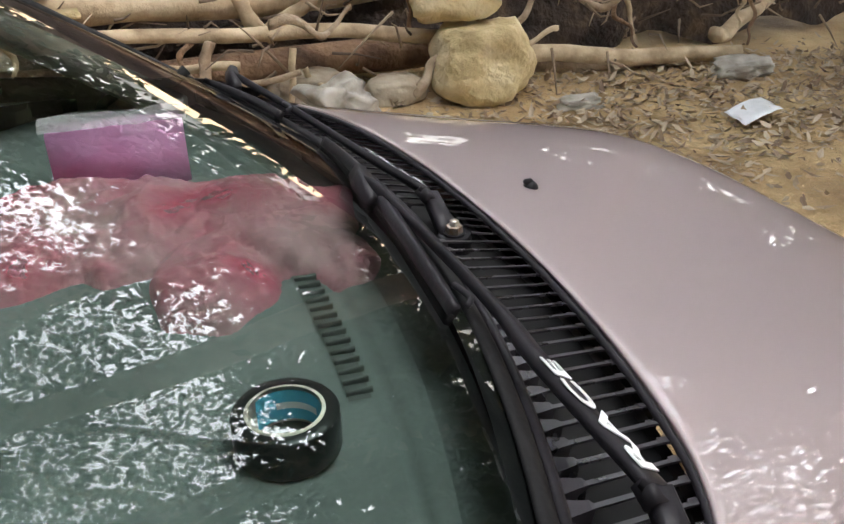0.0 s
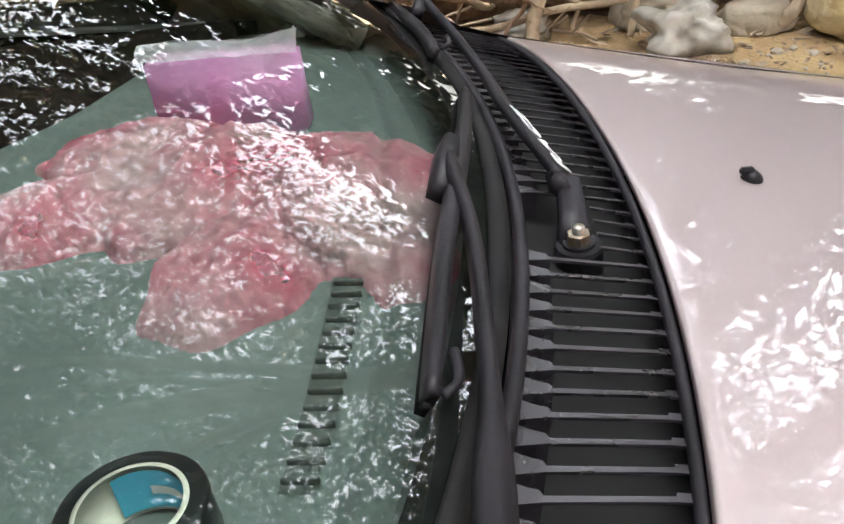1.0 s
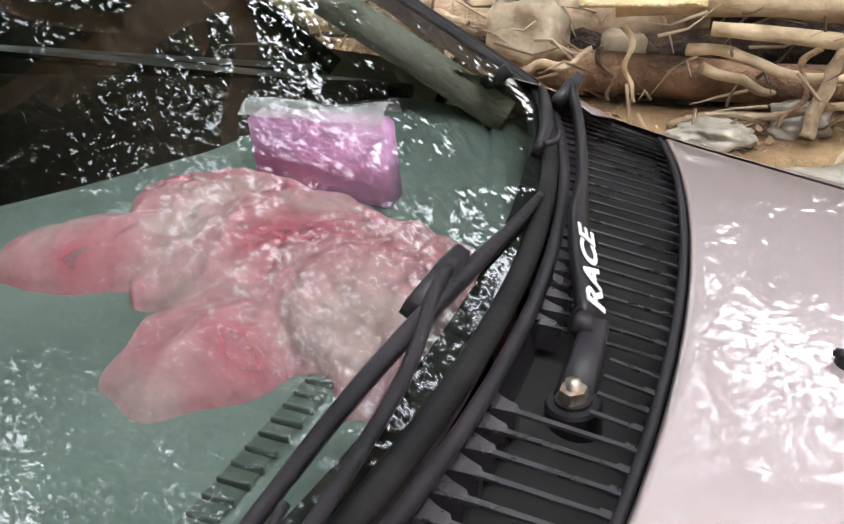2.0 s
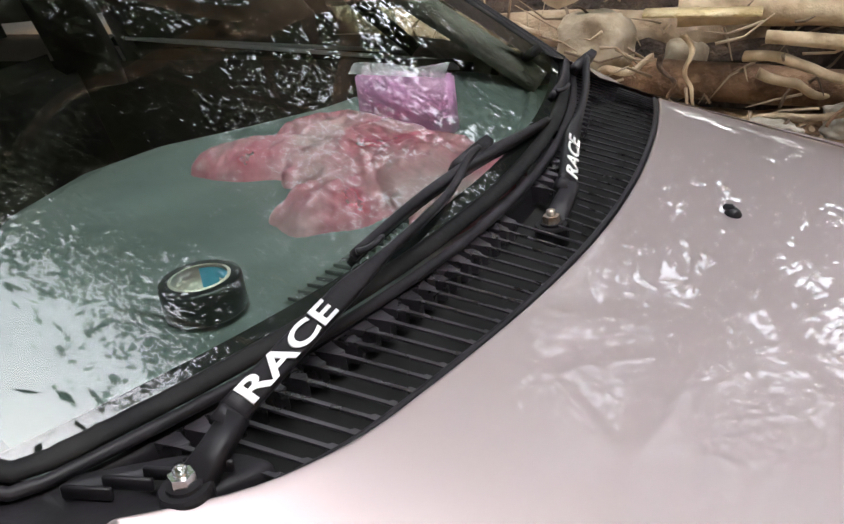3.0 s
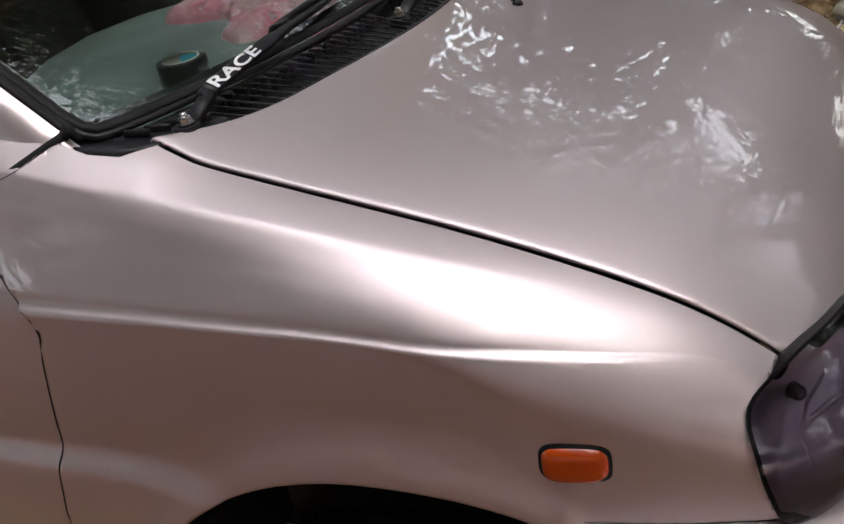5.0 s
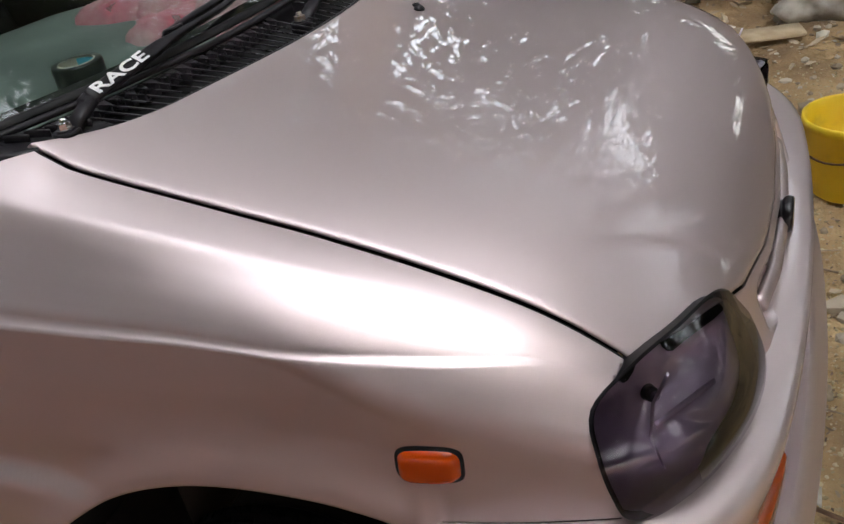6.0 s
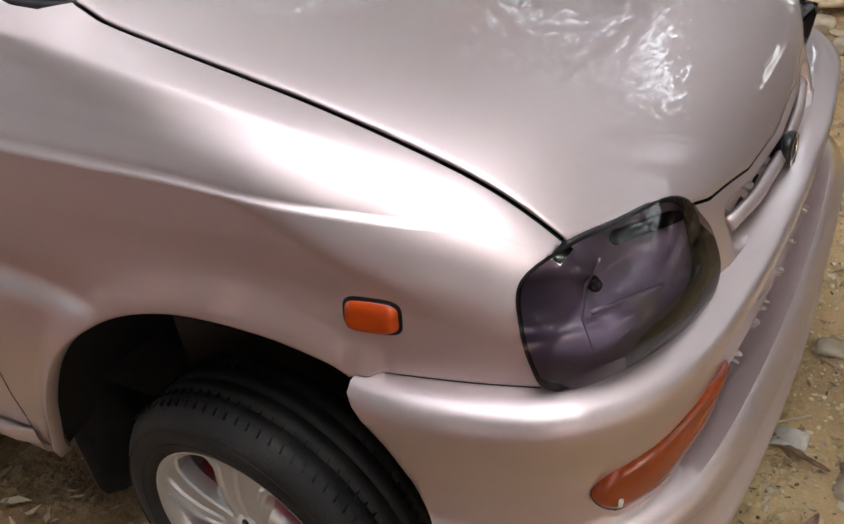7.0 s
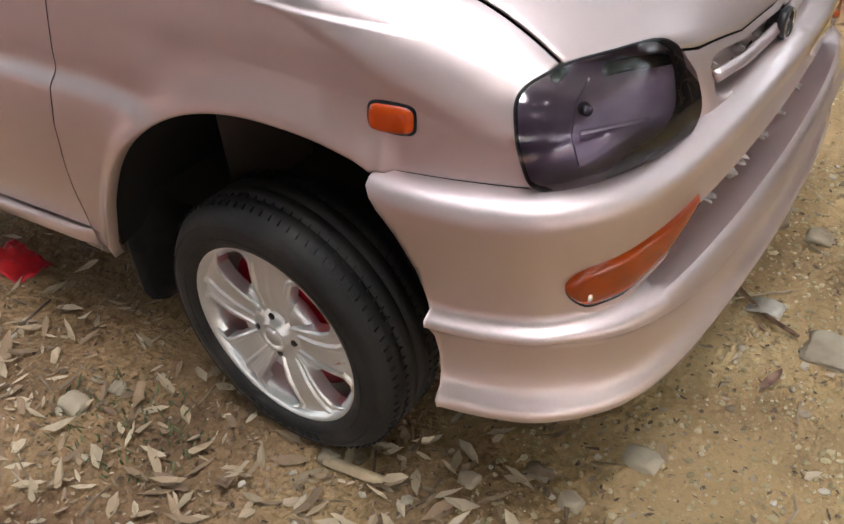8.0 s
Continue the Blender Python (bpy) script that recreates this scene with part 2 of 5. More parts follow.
dry_leaf = leafy("dry_leaves", [(0.16, 0.10, 0.06), (0.29, 0.20, 0.125), (0.42, 0.32, 0.215), (0.53, 0.435, 0.315), (0.28, 0.21, 0.13)])
green_leaf = leafy("green_leaves", [(0.04, 0.06, 0.02), (0.06, 0.10, 0.03), (0.10, 0.14, 0.05), (0.07, 0.09, 0.035)])
weed_mat = leafy("weed_green", [(0.06, 0.08, 0.03), (0.10, 0.13, 0.05), (0.17, 0.17, 0.08)])
leaf_brown = varied(shader("brown_leaf", (0.2, 0.11, 0.08), 0.6), [(0.14, 0.07, 0.05), (0.28, 0.17, 0.12)], scale=40)
pebble_mat = leafy("pebbles", [(0.2, 0.15, 0.1), (0.35, 0.28, 0.2), (0.48, 0.42, 0.33), (0.6, 0.55, 0.47)], 0.9)
twig_mat = leafy("twigs", [(0.1, 0.07, 0.05), (0.25, 0.18, 0.12), (0.4, 0.31, 0.22)], 0.85)
dash_mat = varied(shader("dash_vinyl", (0.16, 0.19, 0.18), 0.55), [(0.10, 0.122, 0.114), (0.15, 0.178, 0.167)], scale=5, bump=0.2, bump_scale=300, distance=0.001)
vent_dark = shader("vent_plastic", (0.080, 0.092, 0.085), 0.55)
pillar_trim = varied(shader("pillar_trim", (0.2, 0.18, 0.15), 0.6), [(0.16, 0.145, 0.12), (0.24, 0.22, 0.185)], scale=8)
trim_dark = varied(shader("dark_interior", (0.03, 0.025, 0.024), 0.7), [(0.046, 0.032, 0.029), (0.082, 0.059, 0.053)], scale=6)


# ---- ground ----
soil = varied(shader("soil", (0.25, 0.18, 0.11), 0.9), [(0.15, 0.10, 0.06), (0.30, 0.215, 0.125), (0.42, 0.325, 0.20)], scale=2.6, detail=10, where=(0.3, 0.72), bump=1.0, bump_scale=48, distance=0.025)


def two_soils(m):
    """Darker mould behind the wheel, paler trodden clay before the bumper."""
    n, l = m.node_tree.nodes, m.node_tree.links
    b = n["Principled BSDF"]
    ramp = next(x for x in n if x.type == "VALTORGB")
    co = next(x for x in n if x.type == "TEX_COORD")
    sep, rng, big, add, mul = (n.new("ShaderNode" + k) for k in ("SeparateXYZ", "MapRange", "TexNoise", "Math", "Mix"))
    mul.data_type, mul.blend_type = "RGBA", "MULTIPLY"
    l.new(co.outputs["Object"], sep.inputs["Vector"])
    l.new(co.outputs["Object"], big.inputs["Vector"])
    big.inputs["Scale"].default_value, big.inputs["Detail"].default_value = 1.3, 6
    l.new(sep.outputs["X"], add.inputs[0])
    l.new(big.outputs["Fac"], add.inputs[1])
    rng.inputs["From Min"].default_value, rng.inputs["From Max"].default_value = 0.35, 1.35
    l.new(add.outputs["Value"], rng.inputs["Value"])
    mix = n.new("ShaderNodeMix")
    mix.data_type = "RGBA"
    mix.inputs["A"].default_value, mix.inputs["B"].default_value = (1.02, 0.90, 0.80, 1), (1.50, 1.44, 1.24, 1)
    l.new(rng.outputs["Result"], mix.inputs["Factor"])
    # red-brown leaf mould out of view, tinted for the reflection in the car's side
    edge, mould, wob = n.new("ShaderNodeMapRange"), n.new("ShaderNodeMix"), n.new("ShaderNodeMath")
    wob.operation = "MULTIPLY_ADD"
    l.new(big.outputs["Fac"], wob.inputs[0])
    wob.inputs[1].default_value = 2.4
    l.new(sep.outputs["Y"], wob.inputs[2])
    edge.inputs["From Min"].default_value, edge.inputs["From Max"].default_value = -0.05, -0.75
    l.new(wob.outputs["Value"], edge.inputs["Value"])
    mould.data_type = "RGBA"
    mould.inputs["B"].default_value = (0.50, 0.20, 0.155, 1)
    l.new(edge.outputs["Result"], mould.inputs["Factor"])
    l.new(mix.outputs["Result"], mould.inputs["A"])
    mul.inputs["Factor"].default_value = 1.0
    l.new(ramp.outputs["Color"], mul.inputs["A"])
    l.new(mould.outputs["Result"], mul.inputs["B"])
    l.new(mul.outputs["Result"], b.inputs["Base Color"])


two_soils(soil)


def ground_height(x, y):
    h = 0.010 * noise.noise((x * 1.7, y * 1.7, 3)) + 0.008 * noise.noise((x * 6, y * 6, 8)) + 0.005 * noise.noise((x * 17, y * 17, 1)) + 0.003 * noise.noise((x * 41, y * 41, 2))
    back = min(1.0, max(0.0, (y - 1.2) / 2.0))
    return h - 0.06 * min(3.5, max(0.0, x - 0.8)) * back * back * (3 - 2 * back)


def ground_line():
    inner = span(-3.6, 3.6, 240)
    outer = [3.6 * 1.33 ** k for k in range(1, 24)]
    return [-v for v in outer[::-1]] + inner + outer


def ground_point(u, v):
    x, y = u + 0.5, v + 1.0
    near = max(0.0, 1 - max(0.0, math.hypot(u, v) - 4) / 8)
    return (x, y, ground_height(x, y) * near)


ground = part("ground", sheet(lambda v, u: ground_point(u, v), ground_line(), ground_line()), soil)
tagged(ground, "bare brown soil littered with leaves and stones", "ground", kind="structure")

# ---- the car ----
car = thing("hatchback_car", (0, 0, 0), "champagne silver small hatchback with smoked headlights, parked on soil", "car")

GX = [-0.30, -0.25, -0.20, -0.07, 0.05, 0.16, 0.264, 0.36, 0.41, 0.452, 0.50, 0.53, 0.55, 0.57, 0.59]
GZ = [1.038, 1.021, 1.001, 0.968, 0.938, 0.910, 0.880, 0.847, 0.820, 0.792, 0.755, 0.727, 0.702, 0.672, 0.63]
_gx = np.linspace(-0.30, 0.59, 179)
_gz = np.interp(_gx, GX, GZ)
_win = np.hanning(31)[1:-1] / np.hanning(31)[1:-1].sum()
_gz = np.convolve(np.pad(_gz, 14, mode="reflect", reflect_type="odd"), _win, mode="valid")


def bonnet_z(x, y):
    return float(np.interp(x, _gx, _gz)) + (0.034 + 0.018 * ease((x + 0.1) / 0.7)) * (1 - abs((y - 0.04) / 0.55) ** 3.8) - 0.03 * (y + 0.51) * (1 - 0.7 * ease((x - 0.05) / 0.5))


def rear_edge(y):
    """x of the bonnet's rear edge."""
    return -0.1145 - 0.28 * (y - 0.085) ** 2 - (0.016 * ((-y - 0.33) / 0.1) ** 2 if y < -0.33 else 0)


def glass_foot(y):
    """x of the windscreen's lower edge."""
    return -0.228 - 0.40 * (y - 0.06) ** 2


def gap_y(x):
    return lerp(x, [-0.3, -0.24, -0.2, 0.1, 0.46], [0.494, 0.501, 0.507, 0.506, 0.514])


def front_edge(y):
    """x of the bonnet's front edge."""
    a = abs(y)
    return lerp(a, [0, 0.15, 0.289, 0.36, 0.44, 0.50, 0.53], [0.572, 0.566, 0.547, 0.526, 0.494, 0.462, 0.44])


def side_scale(x, s):
    """The far edge of the bonnet stands a little further out."""
    return lerp(x, [-0.2, 0.5], [1.17, 1.03]) if s > 0 else 1.0


def gap_point(x, s, dy=0.0, dz=0.0):
    y = gap_y(x) * side_scale(x, s)
    return Vector((x, s * (y + dy), bonnet_z(x, s * y) + dz))


def bonnet_point(u, v):
    """u across from -1 to 1, v from rear to front."""
    w0 = 0.515 if u < 0 else 0.595
    xr = rear_edge(u * w0)
    xf = front_edge(u * 0.515) + (0.02 * u * u if u > 0 else 0)
    x = xr + (xf - xr) * v
    w = gap_y(x) - 0.004
    w *= side_scale(x, u)
    y = u * w
    roll = 0.003 * max(0.0, (abs(u) - 0.99) / 0.01) ** 2 + 0.004 * max(0.0, (v - 0.99) / 0.01) ** 2 + 0.004 * max(0.0, (0.008 - v) / 0.008) ** 2
    return (x, y, bonnet_z(x, y) - roll)


us = [-1, -0.997, -0.994, -0.99] + span(-0.975, 0.975, 64) + [0.99, 0.994, 0.997, 1]
vs = [0, 0.003, 0.006, 0.008] + span(0.02, 0.98, 64) + [0.99, 0.994, 0.997, 1]
bonnet = part("bonnet", sheet(bonnet_point, us, vs, 0.012), paint, car)

# side of the body
WX = [-1.8, -0.8, -0.38, -0.1, 0.08, 0.23, 0.35, 0.45, 0.5]
WY = [0.735, 0.730, 0.712, 0.692, 0.676, 0.659, 0.637, 0.610, 0.592]


_wx = np.linspace(-1.8, 0.5, 231)


def softened(values, reach=10):
    """Values on the grid _wx with their corners rounded off."""
    w = np.hanning(2 * reach + 3)[1:-1]
    return np.convolve(np.pad(values, reach, mode="reflect", reflect_type="odd"), w / w.sum(), mode="valid")


_wy = softened(np.interp(_wx, WX, WY), 8)


def half_width(x):
    return lerp(x, _wx, _wy)


_crease = softened(np.interp(_wx, [-1.8, -0.4, 0.0, 0.2, 0.384, 0.46], [0.935, 0.890, 0.868, 0.846, 0.819, 0.776]), 6)


def crease_z(x):
    return lerp(x, _wx, _crease)


def flat_y(x, z):
    """half width at a height, before the shoulder turns in."""
    d = lerp(z, [0.27, 0.33, 0.45, 0.60, 0.73, 0.81, 0.86, 0.9], [-0.03, -0.004, 0.006, 0.004, -0.010, -0.024, -0.036, -0.044])
    # a step along the door that dies out before the wheel
    k = min(1.0, max(0.0, (-0.13 - x) / 0.12))
    zs = lerp(x, [-1.8, -0.325, -0.21, -0.13], [0.70, 0.684, 0.672, 0.650])
    up = 1 / (1 + math.exp(-(z - zs) / 0.006))
    d += k * (0.012 * (1 - up) * lerp(z, [0.4, 0.6], [0, 1]) - 0.009 * up * math.exp(-max(0.0, z - zs) / 0.06))
    return half_width(x) + d


_turn = softened(np.minimum(_crease, np.interp(_wx, [0.05, 0.2, 0.35, 0.46], [0.9, 0.80, 0.725, 0.69])), 12)


def turn_z(x):
    """height at which the shoulder begins to turn in."""
    return min(crease_z(x), lerp(x, _wx, _turn))


def top_of_fender(x, s=-1):
    if x > -0.25:
        g = gap_point(x, s, 0.004, -0.001)
        return abs(g.y), g.z
    return (lerp(x, [-1.8, -0.6, -0.46, -0.41, -0.362, -0.322, -0.284, -0.25], [0.60, 0.575, 0.55, 0.528, 0.541, 0.544, 0.535, 0.501]),
            lerp(x, [-1.8, -0.6, -0.45, -0.36, -0.30, -0.25], [1.10, 1.085, 1.07, 1.048, 1.032, bonnet_z(-0.25, -0.51) - 0.001]))


_sy = softened(np.interp(_wx, [-1.8, -0.6, -0.42, -0.31, -0.2, 0.0, 0.2], [0.66, 0.625, 0.602, 0.593, 0.586, 0.576, 0.562]))
_sz = softened(np.interp(_wx, [-1.8, -0.6, -0.42, -0.345, -0.254, -0.165, -0.08, 0.02, 0.2, 0.4], [1.075, 1.05, 1.028, 1.012, 0.991, 0.974, 0.959, 0.935, 0.887, 0.826]))
_deck = softened(np.array([gap_point(x, -1, 0.004, -0.001).z if x > -0.25 else lerp(x, [-1.8, -0.6, -0.45, -0.36, -0.30, -0.25], [1.105, 1.09, 1.074, 1.052, 1.036, 1.021]) for x in _wx]), 6)


ROUND = radians(76)


@functools.lru_cache(None)
def shoulder(x, s=-1):
    """(v, y, z) from the crease (v = 1) up to the bonnet's gap (v = 2)."""
    yg, zg = top_of_fender(x, s)
    zc, z0 = crease_z(x), turn_z(x)
    a0 = math.asin(min(1.0, max(0.0, (zc - z0) / max(zg - z0, 1e-4))) * math.sin(ROUND))
    y0 = flat_y(x, z0)
    ys = max(yg, lerp(x, [-0.6, -0.45, -0.362, -0.284, -0.2, -0.1, 0.0], [0.575, 0.556, 0.547, 0.538, 0.526, 0.517, 0.510]))
    ys = ys if s < 0 else yg
    vs = np.array([1.0, 1.03, 1.10, 1.28, 1.48, 1.62, 1.74, 1.86, 2.0])
    fine = np.linspace(1.0, 2.0, 61)
    # a plain round, towards the nose
    ang = a0 + (ROUND - a0) * (fine - 1)
    by, bz = ys + (y0 - ys) * (np.cos(ang) - math.cos(ROUND)) / (1 - math.cos(ROUND)), z0 + (zg - z0) * np.sin(ang) / math.sin(ROUND)
    # hollow between crease and shoulder, towards the door
    yc = by[0]
    sy, sz = lerp(x, _wx, _sy), lerp(x, _wx, _sz)
    ly, lz = yc - 0.011 - sy - 0.012, sz - 0.018 - zc - 0.016
    py = np.array([yc, yc - 0.007, yc - 0.011, yc - 0.011 - 0.40 * ly, yc - 0.011 - 0.74 * ly, sy + 0.012, sy - 0.004, (sy + yg) / 2, yg])
    pz = np.array([zc, zc + 0.0025, zc + 0.016, zc + 0.016 + 0.30 * lz, zc + 0.016 + 0.64 * lz, sz - 0.018, sz + 0.001, (sz + zg) / 2 + 0.003, zg])
    ay, az = np.interp(fine, vs, py), np.interp(fine, vs, pz)
    win = np.array([1, 2, 3, 2, 1]) / 9
    for q in (ay, az):
        q[4:-2] = np.convolve(np.pad(q, 2, mode="edge"), win, mode="valid")[4:-2]
    k = 0.86 * ease((0.30 - x) / 0.62) if s < 0 else 0.0
    # the deck is one sheet, trimmed by the gap
    flat = fine > 1.74
    zd = lerp(x, _wx, _deck)
    az[flat] = sz + 0.001 + (zd - sz - 0.001) * ((sy - ay[flat]) / max(0.02, sy - 0.510)) ** 0.9 if s < 0 else az[flat]
    y, z = by + (ay - by) * k, bz + (az - bz) * k
    y[-4:] += (yg - y[-1]) * np.array([0.25, 0.5, 0.75, 1.0])
    return fine, y, np.maximum.accumulate(z)


def skin_y(x, z):
    """half width of the outer skin."""
    z0 = turn_z(x)
    if z <= z0:
        return flat_y(x, z)
    if z > crease_z(x):
        v, y, zz = shoulder(x)
        return float(np.interp(z, zz, y))
    yg, zg = top_of_fender(x)
    k = min(1.0, (z - z0) / max(zg - z0, 1e-4))
    y0 = flat_y(x, z0)
    return yg + (y0 - yg) * ((1 - (k * math.sin(ROUND)) ** 2) ** 0.5 - math.cos(ROUND)) / (1 - math.cos(ROUND))


ARCH = [(-0.405, 0.30), (-0.36, 0.405), (-0.309, 0.502), (-0.26, 0.570), (-0.202, 0.624), (-0.121, 0.669), (-0.041, 0.691), (0.038, 0.696), (0.129, 0.687), (0.203, 0.668), (0.234, 0.652)]
_arch = smooth_path([(a, b, 0) for a, b in ARCH], 6)


def arch_z(x):
    return lerp(x, [p.x for p in _arch], [p.y for p in _arch])


def door_x(z):
    """x of the gap between fender and door."""
    return lerp(z, [0.30, 0.51, 0.57, 0.66, 0.74, 0.82, 0.86, 0.93, 0.975, 1.01, 1.033, 1.053, 1.075], [-0.445, -0.430, -0.416, -0.398, -0.387, -0.377, -0.371, -0.425, -0.475, -0.46, -0.392, -0.357, -0.335])


def fender_point(s, x, v):
    """v 0..1 from the lower edge to the crease, 1..2 from the crease to the bonnet's gap; s the side."""
    zc = crease_z(x)
    low = 0.31 if x < -0.405 else arch_z(x) if x < 0.234 else 0.656
    fade = lerp(x, [0.30, 0.42], [1, 0])
    if v <= 1:
        z = low + (zc - low) * v
        y = skin_y(x, z)
        if -0.41 < x < 0.26:
            y += 0.012 * math.exp(-((z - low) / 0.04) ** 2)
        y += 0.006 * fade * max(0.0, 1 - (zc - z) / 0.09)
        if v == 0:
            y -= 0.022
    else:
        vv, yy, zz = shoulder(x, s)
        y, z = float(np.interp(v, vv, yy)), float(np.interp(v, vv, zz))
        y += 0.006 * fade * max(0.0, 1 - (v - 1) / 0.05)
    xx = max(x, door_x(z) + 0.0015) if x < -0.32 else x
    edge = lerp(z, [0.655, 0.665, 0.69, 0.738, 0.772, 0.787, 0.80], [0.458, 0.452, 0.443, 0.430, 0.424, 0.440, 0.458])
    if xx > edge:
        y += skin_y(edge, min(z, float(shoulder(edge, s)[2][-1]))) - skin_y(xx, min(z, float(shoulder(xx, s)[2][-1])))
        xx = x = edge
    if xx > x:
        z = min(z, float(shoulder(xx, s)[2][-1]))
        y = skin_y(xx, z)
    return (xx, s * y, z)


fx = span(-0.48, -0.41, 22) + span(-0.405, 0.234, 80) + span(0.245, 0.40, 14) + span(0.406, 0.458, 14)
fv = [0, 0.001, 0.02, 0.05, 0.09] + span(0.12, 0.97, 64) + [0.985, 1.0, 1.015] + span(1.03, 1.97, 46) + [1.99, 2.0]
for s in (-1, 1):
    bm = sheet(lambda x, v: fender_point(s, x, v), fx, fv)
    if s < 0:
        bmesh.ops.reverse_faces(bm, faces=bm.faces)
    part("fender", bm, paint, car)
    # near-black tube under the bonnet's gap, for the shade in it
    part("bonnet_gap_shade", tube([gap_point(x, s, 0.001, -0.019) for x in span(-0.25, 0.45, 40)], 0.012, 6), dark, car)
    # inner wheel well, its shade put into near-black sheets
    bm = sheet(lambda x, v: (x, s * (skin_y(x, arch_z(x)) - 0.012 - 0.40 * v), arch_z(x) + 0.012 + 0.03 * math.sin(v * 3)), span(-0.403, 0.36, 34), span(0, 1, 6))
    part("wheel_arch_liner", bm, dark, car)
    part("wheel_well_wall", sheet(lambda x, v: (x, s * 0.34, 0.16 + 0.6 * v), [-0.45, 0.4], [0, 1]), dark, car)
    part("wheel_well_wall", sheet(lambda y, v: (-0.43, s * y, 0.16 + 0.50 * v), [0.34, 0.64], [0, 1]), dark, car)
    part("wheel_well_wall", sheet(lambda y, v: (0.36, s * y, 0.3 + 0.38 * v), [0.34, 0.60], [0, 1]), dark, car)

# door with its sill
for s in (-1, 1):
    def door_point(u, z):
        x = door_x(z) - 0.0015
        x = x + (-1.75 - x) * u
        z = min(z, float(shoulder(x)[2][-1]))
        return (x, s * (skin_y(x, z) + (0.004 if z < 0.36 else 0)), z)

    door = part("door", sheet(door_point, [0, 0.004] + span(0.02, 1, 26), [0.366, 0.372] + span(0.39, 0.65, 12) + span(0.66, 0.74, 18) + span(0.76, 0.96, 16) + span(0.964, 1.072, 44)), paint, car)
    # near-black tube behind the door gap carries its shade
    part("door_gap_shade", tube([(door_x(z) - 0.0, s * (skin_y(door_x(z), z) - 0.012), z) for z in span(0.345, 1.06, 50)], 0.008, 6), dark, car)
    sill = [(-0.436, 0.358), (-0.436, 0.368), (-0.436, 0.362), (-0.436, 0.330), (-0.436, 0.312), (-0.436, 0.30)]
    so = [-0.004, 0.012, 0.018, 0.010, -0.004, -0.06]
    part("side_sill", sheet(lambda u, k: (-0.43 + (-1.75 + 0.43) * u + (0.012 if k in (0, 5) else 0), s * (half_width(-0.43 - 1.3 * u) + so[int(k)] * min(1, u * 30 + 0.25)), sill[int(k)][1]), span(0, 1, 26), range(6)), paint, car)

# bumper, all round the nose
PLAN = smooth_path([(0.236, -0.672, 0), (0.33, -0.674, 0), (0.42, -0.655, 0), (0.49, -0.622, 0), (0.543, -0.555, 0), (0.573, -0.47, 0), (0.590, -0.36, 0), (0.602, -0.2, 0), (0.607, 0, 0),
                    (0.602, 0.2, 0), (0.590, 0.36, 0), (0.573, 0.47, 0), (0.543, 0.555, 0), (0.49, 0.622, 0), (0.42, 0.655, 0), (0.33, 0.674, 0), (0.236, 0.672, 0)], 8)
BZ = [0.276, 0.266, 0.270, 0.283, 0.297, 0.306, 0.315, 0.335, 0.37, 0.405, 0.425, 0.437, 0.445, 0.4475, 0.452, 0.47, 0.50, 0.520, 0.5265, 0.545, 0.57, 0.595, 0.615, 0.632, 0.645, 0.653, 0.656, 0.654]
BO = [-0.06, -0.005, 0.020, 0.033, 0.034, 0.026, 0.016, 0.007, 0.003, 0.007, 0.017, 0.028, 0.024, 0.018, 0.004, 0.002, 0.003, 0.005, 0.0065, 0.009, 0.013, 0.018, 0.022, 0.021, 0.014, 0.002, -0.02, -0.06]


def plan_frame(i):
    a, b = PLAN[max(i - 1, 0)], PLAN[min(i + 1, len(PLAN) - 1)]
    d = (b - a).normalized()
    return PLAN[i], Vector((d.y, -d.x, 0))


def bumper_point(i, k):
    i, k = int(i), int(k)
    p, n = plan_frame(i)
    front = lerp(p.x, [0.50, 0.585], [0, 1])
    z, o = BZ[k], BO[k]
    if z < 0.445:
        o += (0.004 + 0.02 * lerp(z, [0.27, 0.44], [0, 1])) * front
        z -= 0.012 * front
    if 0.445 <= z <= 0.53 and abs(p.y) < 0.50:
        o -= 0.09 * lerp(abs(p.y), [0.30, 0.50], [1, 0]) * lerp(z, [0.445, 0.4475, 0.452, 0.520, 0.5265], [0, 0.7, 1, 0.95, 0])
    if k in (13, 14, 15) and abs(p.y) < 0.50:
        z -= (0.010, 0.018, 0.012)[k - 13] * lerp(abs(p.y), [0.30, 0.50], [1, 0])
    if z > 0.64:
        z -= 0.01 * front
    q = p + n * o
    if p.x < 0.35:
        q.x = max(q.x, lerp(z, [0.26, 0.436, 0.519, 0.584, 0.647], [0.345, 0.330, 0.308, 0.280, 0.24]))
    return (q.x, q.y, z)


bumper = part("bumper", sharpened(sheet(bumper_point, range(len(PLAN)), range(len(BZ))), 0.6, lambda p: abs(p.y) < 0.47 and 0.43 < p.z < 0.53), paint, car)
part("bumper_gap", tube([(x, -(skin_y(x, 0.655) - 0.006), 0.656) for x in span(0.245, 0.45, 14)], 0.006, 6), dark, bumper)
